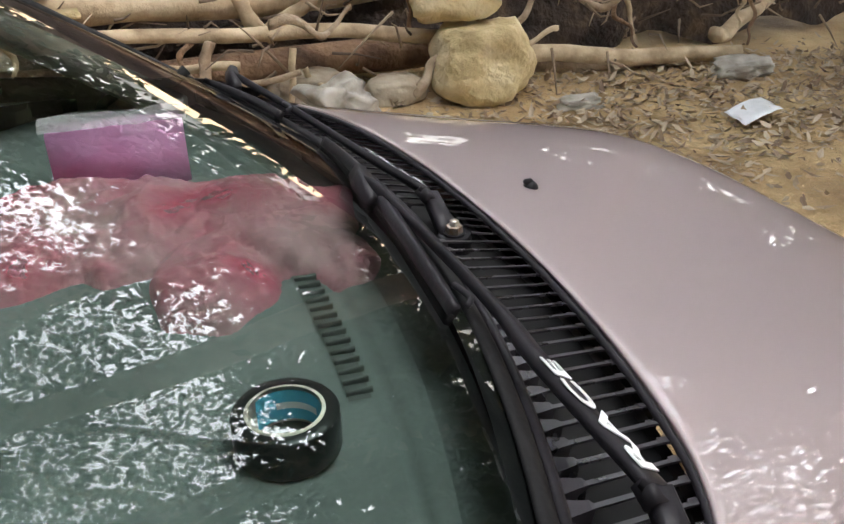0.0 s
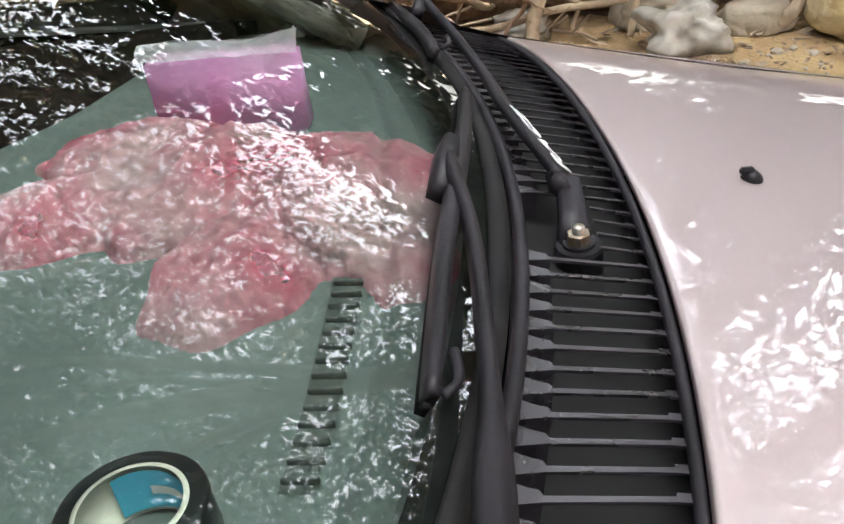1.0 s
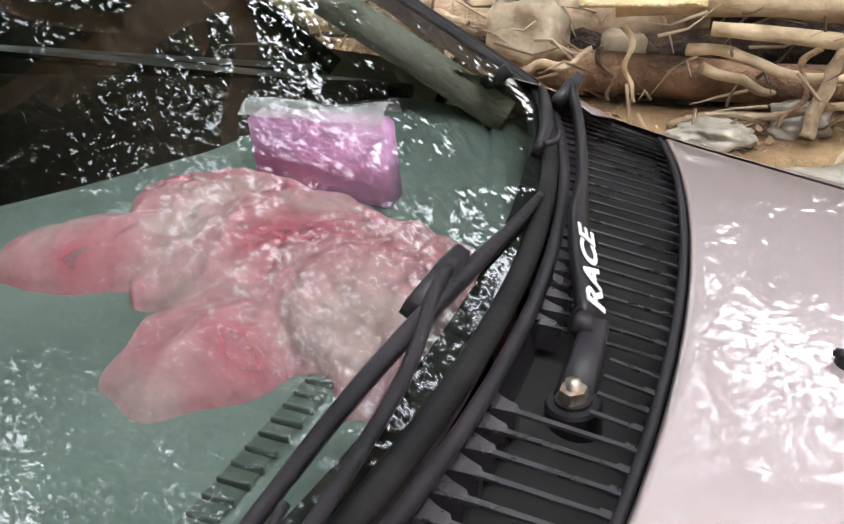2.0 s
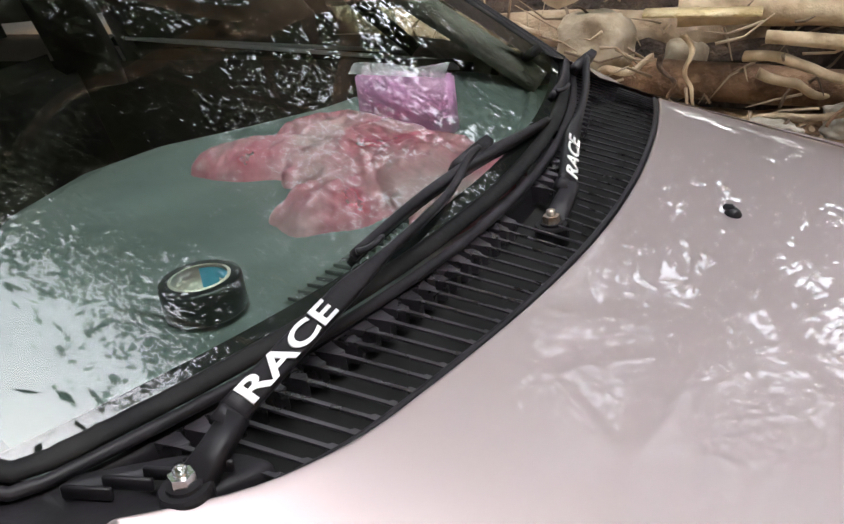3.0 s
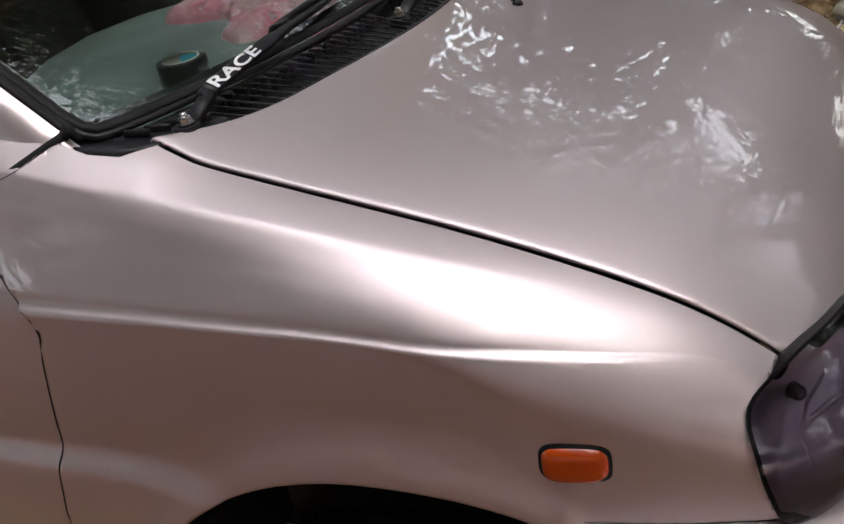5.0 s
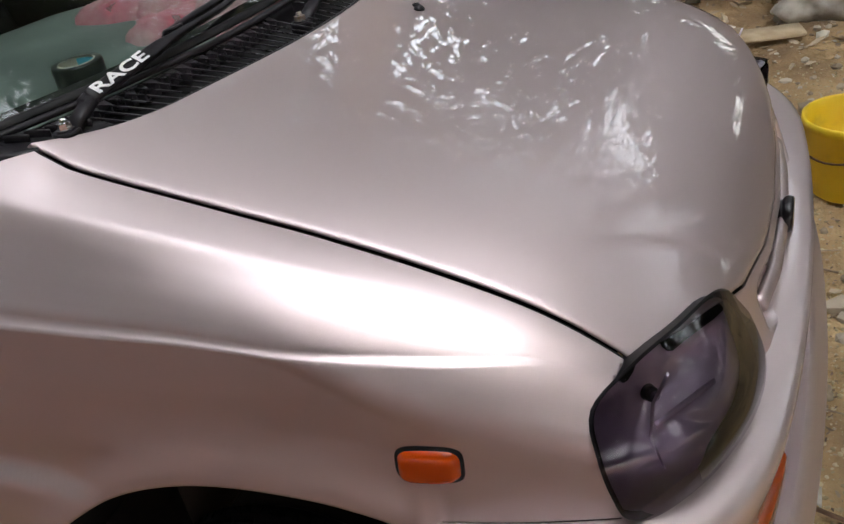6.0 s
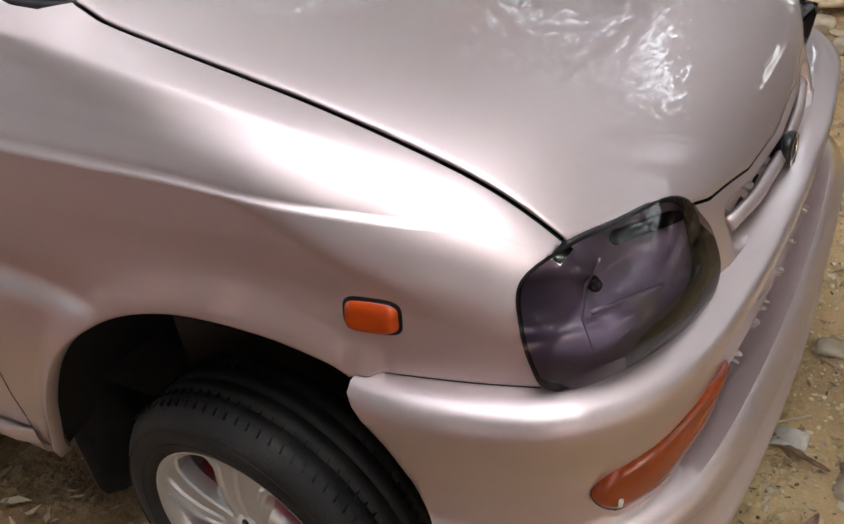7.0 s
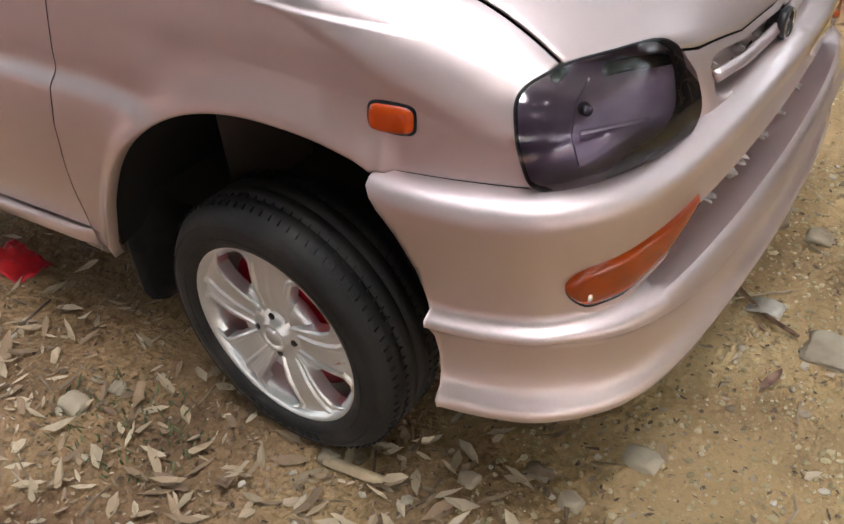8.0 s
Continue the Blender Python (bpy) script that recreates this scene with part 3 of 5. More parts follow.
# broken plate mounts in the intake
rng = random.Random(31)
for y, w in ((-0.300, 0.030), (-0.215, 0.024), (-0.170, 0.034), (-0.075, 0.022), (0.02, 0.036), (0.12, 0.028)):
    i = min(range(len(PLAN)), key=lambda k: (PLAN[k].x < 0.5, abs(PLAN[k].y - y)))
    x = PLAN[i].x

    def shard(u, v):
        k = 1 - 0.5 * v * (0.5 + 0.5 * math.sin(u * 7 + y * 90))
        return (x - 0.016 + 0.026 * v * k, y + w * (u - 0.5) * (1 - 0.25 * v), 0.520 - 0.016 * v + 0.006 * noise.noise((u * 3, v * 3, y * 40)))

    part("plate_mount", sheet(shard, span(0, 1, 9), span(0, 1, 6), 0.004), chipped, bumper, "broken silver plate mount", smooth=False)
    # solid near-black block in place of the shaded hole by the mount
    part("mount_slot_shade", box((0.008, 0.010, 0.008), (x - 0.010, y + w * 0.5 + 0.010, 0.519), 0.002), dark, bumper)

# turn lamps in the bumper
for s in (-1, 1):
    side = [i for i in range(len(PLAN)) if PLAN[i].y * s > 0.345 and PLAN[i].x > 0.498]
    side = side if s < 0 else side[::-1]
    n = len(side) - 1

    def lamp_point(u, v, out=0.012, grow=0.0):
        j = u * n
        i = min(int(j), n - 1)
        (p, a), (q, b) = plan_frame(side[i]), plan_frame(side[i + 1])
        p, a = p.lerp(q, j - i), a.lerp(b, j - i)
        e = (1 - (1 - min(1, u / 0.16)) ** 2) ** 0.5 if u < 0.16 else 1.0
        top = 0.545 + 0.012 * u
        low = lerp(u, [0, 0.15, 0.4, 0.75, 1.0], [0.487, 0.471, 0.469, 0.494, 0.545])
        mid = (top + low) / 2
        z = mid + (v - 0.5) * ((top - low) * e + grow)
        bulge = out * (1 - (2 * v - 1) ** 4) * min(1, u / 0.05 + 0.1) * min(1, (1 - u) / 0.05 + 0.1)
        r = p + a * (0.006 + bulge)
        return (r.x, r.y, z)

    lamp = part("turn_lamp", sheet(lamp_point, [0, 0.005, 0.02, 0.05] + span(0.09, 1, 22), span(0, 1, 9)), amber, car, "dark orange turn lamp")
    part("lamp_gap", sheet(lambda u, v: lamp_point(u, v, 0.0015, 0.005), [0, 0.005, 0.02, 0.05] + span(0.09, 1, 22), span(0, 1, 9)), dark, lamp)
    part("lamp_rim", sheet(lambda u, v: lamp_point(min(1, u), v, 0.0, 0.026), [0, 0.005, 0.02, 0.05] + span(0.09, 1, 22), span(0, 1, 9)), paint, lamp, "body-coloured rim")
    part("bulb", spun([(0, -0.003), (0.0065, -0.001), (0.005, 0.002), (0, 0.003)], 12, 0, lamp_point(0.13, 0.33)), card, lamp, "pale bulb spot in the lens")

# grille panel between the headlights: a rounded recess crossed by a slanting bar
def grille_point(y, v):
    z1 = bonnet_z(front_edge(y), y) - 0.007
    x = front_edge(y) + 0.001 + 0.034 * v ** 0.8
    z = z1 + (0.636 - z1) * v
    a, b = abs(y) / 0.262, abs(v - 0.53) / 0.37
    q = (a ** 9 + b ** 5) ** 0.2
    x -= 0.036 * ease((1.06 - q) / 0.22)
    return (x, y, z)


grille = part("grille_panel", sheet(grille_point, span(-0.325, 0.325, 96), span(0, 1, 44)), paint, car)


def across(v, out, w):
    return [(grille_point(0.0, 0.10)[0] + front_edge(y) - front_edge(0.0) + out, y, grille_point(y, v)[2]) for y in span(-w, w, 24)]


part("grille_bar", bar(across(0.50, 0.010, 0.246), [0.019] * 24, 0.010, (0.75, 0, 0.66)), paint, grille)
# solid near-black blocks stand in for the shaded openings
for v0 in (0.30, 0.72):
    for y0, w in ((-0.165, 0.060), (-0.085, 0.052), (0.085, 0.052), (0.165, 0.060)):
        x, _, z = grille_point(y0, v0)
        part("grille_opening_shade", box((0.006, w, 0.009), (x + 0.0005, y0, z), 0.0025), dark, grille)
rng = random.Random(5)
for y0 in (-0.222, -0.130, -0.055, 0.125, 0.215):
    x, _, z = grille_point(y0, 0.42)
    part("broken_tab", box((0.018, rng.uniform(0.006, 0.013), 0.010), (x + 0.012, y0, z - 0.004), 0.0015, Euler((rng.uniform(-0.5, 0.5), 0.4, rng.uniform(-0.4, 0.4))).to_matrix()), chipped, grille)
# added near-black tube, the shade in the gap before the bonnet
part("front_gap_shade", tube([(front_edge(y) - 0.016, y, bonnet_z(front_edge(y), y) - 0.020) for y in span(-0.44, 0.44, 40)], 0.010, 8), dark, grille)
emblem = part("emblem", spun([(0.025, -0.004), (0.032, 0.0), (0.034, 0.006), (0.031, 0.012), (0.026, 0.010), (0.024, 0.002)], 36, 0), bezel, car, "dark oval emblem standing proud of the grille")
emblem.location = (0.586, 0.012, 0.668)
emblem.scale = (1, 0.92, 0.80)
part("emblem_back", spun([(0.0, -0.022), (0.020, -0.022), (0.026, -0.004), (0.026, 0.002), (0.0, 0.004)], 28, 0), bezel, emblem)
part("emblem_ring", spun([(0.0265, 0.0105), (0.029, 0.0135), (0.0315, 0.0118)], 36, 0), chrome, emblem, "worn chrome ring")
part("emblem_bar", box((0.005, 0.007, 0.046), (0.006, 0, 0), 0.002), chrome, emblem)

# headlights
HL = [(0.456, -0.526, 0.796), (0.4906, -0.45, 0.792), (0.520, -0.363, 0.778), (0.538, -0.3146, 0.740), (0.555, -0.304, 0.704), (0.574, -0.3285, 0.660), (0.568, -0.398, 0.636), (0.534, -0.506, 0.643), (0.4895, -0.5846, 0.651), (0.460, -0.610, 0.6625), (0.447, -0.616, 0.693), (0.433, -0.608, 0.736), (0.423, -0.578, 0.775)]


def dome(outline, centre, lift, rings=8, start=0.0):
    """Rings from an outline to a lifted centre."""
    bm = bmesh.new()
    c = Vector(centre)
    prev = None
    for r in range(rings):
        t = start + (1 - start) * r / rings
        cur = [bm.verts.new(Vector(p).lerp(c, t) + Vector(lift) * math.sin(t * math.pi / 2)) for p in outline]
        for i in range(len(outline)) if prev else ():
            j = (i + 1) % len(outline)
            bm.faces.new((prev[i], prev[j], cur[j], cur[i]))
        prev = cur
    top = bm.verts.new(c + Vector(lift))
    for i in range(len(outline)):
        bm.faces.new((prev[i], prev[(i + 1) % len(outline)], top))
    bmesh.ops.recalc_face_normals(bm, faces=bm.faces)
    return bm


def ring(outline, centre, t0, t1, lift, steps=4):
    bm = bmesh.new()
    c = Vector(centre)
    prev = None
    for r in range(steps + 1):
        t = t0 + (t1 - t0) * r / steps
        cur = [bm.verts.new(Vector(p).lerp(c, t) + Vector(lift) * math.sin(max(0, t) * math.pi / 2)) for p in outline]
        for i in range(len(outline)) if prev else ():
            j = (i + 1) % len(outline)
            bm.faces.new((prev[i], prev[j], cur[j], cur[i]))
        prev = cur
    return bm


for s in (-1, 1):
    line = [Vector((p.x, -s * p.y, p.z)) for p in smooth_path(HL, 5, True)]
    if s > 0:
        line = [p - Vector((0.065, 0.03, 0.06)) for p in line]
    c, out = Vector((0.500, s * 0.478, 0.712)), Vector((0.040, s * 0.036, 0.010))
    head = part("headlight", facing(dome([p + out * 0.08 for p in line], c, out), out), smoke, car, "smoked black headlight lens")
    # the black surround is broadest below and towards the grille
    low = Vector((0.25, -s * 0.62, -0.74))
    wide = [0.035 + 0.30 * max(0.0, (p - c).normalized().dot(low)) ** 1.5 for p in line]
    bm = bmesh.new()
    prev = None
    for k in range(7):
        cur = [bm.verts.new((p + out * 0.02).lerp(c - out * 0.10, -0.012 + (w + 0.012) * k / 6) + out * math.sin(max(0, w * k / 6) * 1.57) * 0.8 - out * (0.45 if k == 6 else 0)) for p, w in zip(line, wide)]
        for i in range(len(line)) if prev else ():
            j = (i + 1) % len(line)
            bm.faces.new((prev[i], prev[j], cur[j], cur[i]))
        prev = cur
    part("lamp_bezel", bm, bezel, head)
    # shallow bowl, with a side pocket beyond an upright step
    inner = [p.lerp(c, w * 0.85) - out * 0.16 for p, w in zip(line, wide)]
    part("reflector", dome(inner, c, -out * 0.95, 12), reflector, head)
    rib = [(-0.008, s * 0.044, 0.070), (-0.024, s * 0.047, 0.03), (-0.028, s * 0.049, -0.015), (-0.014, s * 0.053, -0.056)]
    part("divider", bar([c + Vector(p) for p in rib], [0.0015, 0.002, 0.002, 0.0015], 0.004, (0.7, s * 0.7, 0)), reflector, head)
    part("reflector_shelf", sheet(lambda u, v: tuple(c + Vector((-0.030 + 0.052 * u + 0.004 * v, s * (0.020 - 0.110 * u) + s * 0.003 * v, -0.020 - 0.020 * u - 0.004 * v))), span(0, 1, 10), [0, 0.5, 1], 0.002), reflector, head)
    bowl = Vector((0.492, s * 0.494, 0.714))
    part("bulb_shield", tube([bowl - out * 0.85, bowl - out * 0.62], [0.010, 0.008], 20), bezel, head)
    part("bulb_tip", tube([bowl - out * 0.64, bowl - out * 0.54], [0.006, 0.004], 14), lamp_grey, head)

# windscreen, its seals and pillars
YN, YF = -0.50, 0.575


def screen_point(u, v):
    """u 0..1 from the near to the far pillar, v from the foot to the roof."""
    y = YN + (YF - YN) * u
    y = y + (0.05 * (0.5 - u) * 2) * v
    y0 = YN + (YF - YN) * u
    return (glass_foot(y0) - (0.53 - 0.26 * (y0 - 0.06) ** 2) * v, y, 1.040 + 0.336 * v - 0.02 * v * v - 0.014 * (y + 0.5))


pane = part("windscreen", facing(sheet(screen_point, span(0, 1, 34), span(0, 1, 16)), (0.535, 0, 0.845)), glass, car, "green-tinted windscreen glass")
pane.visible_shadow = False


def rim_path(out):
    c = Vector(screen_point(0.5, 0.5))
    pts = [screen_point(0, v) for v in span(1, 0.06, 18)] + [screen_point(0.004, 0.025), screen_point(0.012, 0.006)] + [screen_point(u, 0) for u in span(0.03, 0.97, 40)] + [screen_point(0.988, 0.006), screen_point(0.996, 0.025)] + [screen_point(1, v) for v in span(0.06, 1, 18)]
    return [Vector(p) + (Vector(p) - c).normalized() * out for p in pts]


up_screen = Vector((0.535, 0, 0.845))
part("windscreen_seal", tube(rim_path(0.003), 0.0085, 10, 0.5, up_screen), rubber, car, "black rubber windscreen seal")
part("windscreen_trim", tube([p + Vector((0.004, 0, -0.004)) for p in rim_path(0.015)], 0.0055, 8, 0.8, up_screen), black, car)
# black border and shelf below the glass
part("screen_border", sheet(lambda u, v: tuple(Vector(screen_point(u, 0.0 + 0.035 * v)) - up_screen * 0.004), span(0.0, 1, 40), span(0, 1, 3)), rubber, car)
for s, u in ((-1, 0), (1, 1)):
    def pillar_point(k, v):
        p = Vector(screen_point(u, v))
        return tuple(p + Vector((0.0, s * (0.026 + 0.040 * k ** 0.8), -0.003 - 0.045 * k * k)) + Vector((-0.02 * k, 0, 0)))

    part("pillar", sheet(pillar_point, span(0, 1, 8), span(-0.03, 1, 16)), paint, car)
    part("pillar_seal", tube([tuple(Vector(screen_point(u, v)) + Vector((0.0, s * 0.018, -0.002))) for v in span(0, 1, 16)], 0.007, 8, 0.6, up_screen), rubber, car)
    part("inner_pillar", tube([tuple(Vector(screen_point(u, v)) - Vector((0.03, s * 0.02, 0.03))) for v in span(0, 1, 10)], 0.022, 8), pillar_trim, car)

# roof and cabin shell
part("roof", sheet(lambda x, u: (x, -0.52 + 1.10 * u, 1.350 + 0.04 * math.sin(math.pi * u) + 0.04 * math.sin(math.pi * max(0, min(1, (-x - 0.74) / 1.9)))), span(-2.52, -0.745, 24), span(0, 1, 16), 0.02), paint, car)
part("roof_lining", sheet(lambda x, u: (x, -0.5 + 1.06 * u, 1.335), span(-2.5, -0.77, 4), span(0, 1, 4)), trim_dark, car)
part("cabin_floor", sheet(lambda x, u: (x, -0.60 + 1.2 * u, 0.40), span(-2.6, -0.25, 4), span(0, 1, 4)), trim_dark, car)
part("bulkhead", sheet(lambda y, z: (-0.19, y, z), span(-0.56, 0.56, 6), span(0.4, 0.95, 4)), trim_dark, car)
part("tailgate", sheet(lambda y, z: (-2.66 + 0.28 * max(0, z - 0.9) + 0.10 * (y / 0.7) ** 4, y * (1 - 0.22 * max(0, z - 0.95)), z), span(-0.70, 0.70, 14), span(0.33, 1.37, 12)), paint, car)
for s in (-1, 1):
    part("door_lining", sheet(lambda x, z: (x, s * 0.575, z), span(-2.6, -0.52, 6), span(0.4, 1.03, 5)), trim_dark, car)
    # window frame: sill, rear post and top rail
    w = part("side_window", facing(sheet(lambda x, v: (x, s * (0.60 - 0.09 * v), 1.02 + 0.30 * v), span(-1.28, -0.62, 6), span(0, 1, 4)), (0, s, 0)), side_glass, car)
    w.visible_shadow = False
    part("window_sill", tube([(x, s * 0.60, 1.012 + 0.070 * (-0.55 - x)) for x in span(-1.3, -0.5, 12)], 0.010, 8), rubber, w)
    part("sill_strip", tube([(x, s * 0.585, 1.024 + 0.070 * (-0.55 - x)) for x in span(-1.25, -0.56, 12)], 0.004, 6), alloy, w)
    part("window_post", bar([(-1.35, s * 0.60, 0.98), (-1.38, s * 0.555, 1.2), (-1.40, s * 0.52, 1.34)], [0.17, 0.16, 0.16], 0.03, (0, s, 0.2)), trim_dark, w)
    part("window_frame", tube([(-0.60, s * 0.595, 1.04), (-0.74, s * 0.56, 1.18), (-0.86, s * 0.52, 1.32), (-1.3, s * 0.515, 1.335)], 0.014, 8), rubber, w)

# rear quarters, with the arch over the rear wheel
def rear_low(x):
    q = 1 - ((x + 2.29) / 0.315) ** 2
    return 0.35 + 0.27 * max(0.0, q) ** 0.5


for s in (-1, 1):
    part("rear_quarter", sheet(lambda x, v: (x, s * (0.738 - 0.07 * max(0.0, (-2.3 - x) / 0.36) ** 2 - 0.045 * v ** 3), rear_low(x) + (1.06 - rear_low(x)) * v), span(-2.66, -1.755, 40), span(0, 1, 14)), paint, car)
    part("rear_pillar", sheet(lambda x, v: (x + 0.06 * v, s * (0.693 - 0.16 * v), 1.06 + 0.30 * v), span(-2.62, -2.28, 6), span(0, 1, 6)), paint, car)
    w = part("rear_side_window", facing(sheet(lambda x, v: (x, s * (0.68 - 0.15 * v), 1.06 + 0.28 * v), span(-2.30, -1.28, 6), span(0, 1, 4)), (0, s, 0)), side_glass, car)
    w.visible_shadow = False

# front seats
for y in (-0.30, 0.30):
    seat = part("front_seat", box((0.16, 0.42, 0.55), (-1.30, y, 0.80), 0.05, Euler((0, -0.25, 0)).to_matrix(), seg=3), trim_dark, car)
    part("headrest", box((0.09, 0.24, 0.17), (-1.40, y, 1.16), 0.04, Euler((0, -0.2, 0)).to_matrix(), seg=3), trim_dark, seat)
    part("seat_cushion", box((0.45, 0.44, 0.16), (-1.08, y, 0.56), 0.05, seg=3), trim_dark, seat)

# dashboard
DASH = [(-0.60, -0.55), (-0.66, -0.42), (-0.755, -0.29), (-0.83, -0.2), (-0.90, -0.06), (-0.92, 0.08), (-0.88, 0.20), (-0.80, 0.28), (-0.70, 0.40), (-0.62, 0.58)]


def dash_point(y, v):
    a = glass_foot(y) - 0.045
    b = lerp(y, [q for _, q in DASH], [p for p, _ in DASH])
    z = 0.985 + 0.022 * math.sin(min(1, v / 0.9) * 2.6) - (0.30 * ((v - 0.94) / 0.06) ** 1.5 if v > 0.94 else 0)
    groove = 0.006 * math.exp(-((v - 0.06) / 0.012) ** 2)
    return (a + (b - a) * v, y, z - groove)


dash = part("dashboard", sheet(dash_point, span(-0.55, 0.58, 80), span(0, 0.12, 16) + span(0.15, 0.94, 26) + [0.95, 0.96, 0.975, 1.0]), dash_mat, car, "grey-green vinyl dashboard")
part("demister_tray", sheet(lambda y, v: (glass_foot(y) - 0.006 - 0.045 * v, y, 0.995 - 0.012 * v), span(-0.5, 0.57, 40), [0, 1]), dash_mat, dash)
for y in span(-0.17, 0.02, 14):
    part("vent_fin", box((0.022, 0.003, 0.006), (dash_point(y, 0.10)[0], y, dash_point(y, 0.10)[2] + 0.003), 0.0006, seg=1), vent_dark, dash)
part("vent_slot", sheet(lambda y, v: tuple(Vector(dash_point(y, 0.085 + 0.035 * v)) + Vector((0, 0, 0.0015))), span(-0.178, 0.03, 12), [0, 1]), vent_dark, dash)

# cowl panel between bonnet and windscreen
def cowl_top(y, v):
    """The cowl's upper surface, v from the bonnet to the glass."""
    a, b = rear_edge(y) - 0.004, glass_foot(y) + 0.009
    za = bonnet_z(rear_edge(y), y) - 0.006
    zb = screen_point(min(1, max(0, (y - YN) / (YF - YN))), 0)[2] - 0.018
    return Vector((a + (b - a) * v, y, za + (zb - za) * v + 0.004 * math.sin(math.pi * v)))


def cowl_point(y, v):
    p = cowl_top(y, v)
    sunk = 0.030 if v < 0.90 else 0.030 * max(0.0, 1 - (v - 0.90) / 0.03)
    return (p.x + (0.016 if v == 0 else 0), p.y, p.z - sunk - (0.01 if v == 0 else 0))


cowl = part("cowl_panel", sheet(cowl_point, span(-0.505, 0.60, 94), [0, 0.02, 0.1, 0.3, 0.5, 0.7, 0.89, 0.90, 0.91, 0.92, 0.93, 0.96, 1.0]), black, car, "black plastic slatted cowl panel")
# tray in near-black, so the shade between the slats is painted
part("shaded_cowl_tray", sheet(lambda y, v: tuple(cowl_top(y, 0.02 + 0.87 * v) - Vector((0, 0, 0.027))), span(-0.44, 0.59, 50), span(0, 1, 4)), dark, cowl)
part("front_lip", tube([cowl_top(y, 0.012) + Vector((0, 0, 0.0)) for y in span(-0.48, 0.60, 70)], 0.0038, 6), black, cowl)


BAR_LEAN = 0.055
FAR_SIDE = [(0.95, 0.0186, 0.0), (0.91, 0.0160, 0.0), (0.86, 0.0130, -0.0002), (0.81, 0.0105, -0.0004), (0.76, 0.0088, -0.0006), (0.735, 0.0052, -0.0010), (0.12, 0.0048, -0.0012), (0.115, 0.0082, -0.0022), (0.03, 0.0082, -0.0022)]


def slat_mesh(y, cut):
    """One bar of the cowl: a sharp near edge, a sloping top and a tongue that widens towards the glass."""
    bm = bmesh.new()
    far = FAR_SIDE if cut == 1 else [(cut, 0.0048, -0.0012)] + FAR_SIDE[6:]
    near = [(0.0, 0.0, 0.0)] + [(v, 0.0, 0.0) for v, d, h in far[::-1]]
    line = near + far

    def at(v, d, h):
        p = cowl_top(y + d, v)
        return Vector((p.x, p.y - BAR_LEAN * 0.1 * v, p.z + h))

    top = [bm.verts.new(at(*q)) for q in line]
    low = [bm.verts.new(at(v, d, h - (0.0022 if v < 0.75 else 0.020))) for v, d, h in line]
    n = len(near)
    for i in range(len(far) - 1):
        bm.faces.new((top[n - 1 - i], top[n + i], top[n + i + 1], top[n - 2 - i]))
    bm.faces.new((top[1], top[-1], top[0]))
    for i in range(len(line)):
        j = (i + 1) % len(line)
        bm.faces.new((top[i], low[i], low[j], top[j]))
    for i in range(len(far) - 1):
        bm.faces.new((low[n - 1 - i], low[n - 2 - i], low[n + i + 1], low[n + i]))
    bmesh.ops.recalc_face_normals(bm, faces=bm.faces)
    return bm


for k in range(-30, 22):
    y = 0.003 - 0.0197 * k
    part("slat", slat_mesh(y, 0.36 if -4 <= k <= -1 else 1), slat_black, cowl, smooth=False)

# solid end of the cowl beside the near pillar
END = [(-0.252, -0.500), (-0.284, -0.527), (-0.322, -0.537), (-0.362, -0.534), (-0.405, -0.521), (-0.43, -0.508), (-0.40, -0.497), (-0.357, -0.492), (-0.315, -0.462), (-0.27, -0.42), (-0.235, -0.40), (-0.212, -0.405), (-0.236, -0.455)]
for s in (-1,):
    top = smooth_path([(x, y, 0) for x, y in END], 4, True)
    bm = bmesh.new()
    lift = lambda p, dz: (p.x, p.y, 1.027 + 0.10 * (-0.30 - p.x) + 0.05 * (-0.47 - p.y) + dz)
    mid = sum((p for p in top), Vector()) / len(top)
    rings = [[bm.verts.new(lift(p, -0.03)) for p in top], [bm.verts.new(lift(p, -0.004)) for p in top], [bm.verts.new(lift(p.lerp(mid, 0.05), 0.0)) for p in top], [bm.verts.new(lift(p.lerp(mid, 0.35), -0.004)) for p in top], [bm.verts.new(lift(p.lerp(mid, 0.7), -0.005)) for p in top]]
    for a, b in zip(rings, rings[1:]):
        for i in range(len(top)):
            j = (i + 1) % len(top)
            bm.faces.new((a[i], a[j], b[j], b[i]))
    bm.faces.new(rings[-1])
    bmesh.ops.recalc_face_normals(bm, faces=bm.faces)
    end = part("cowl_end", bm, black, car)
    for k in range(4):
        c = Vector((-0.300 + 0.019 * k, -0.478 + 0.017 * k, 1.028 - 0.001 * k))
        part("fin", box((0.034, 0.004, 0.010), c, 0.001, Euler((0, 0.1, 0.35)).to_matrix(), seg=1), black, end)


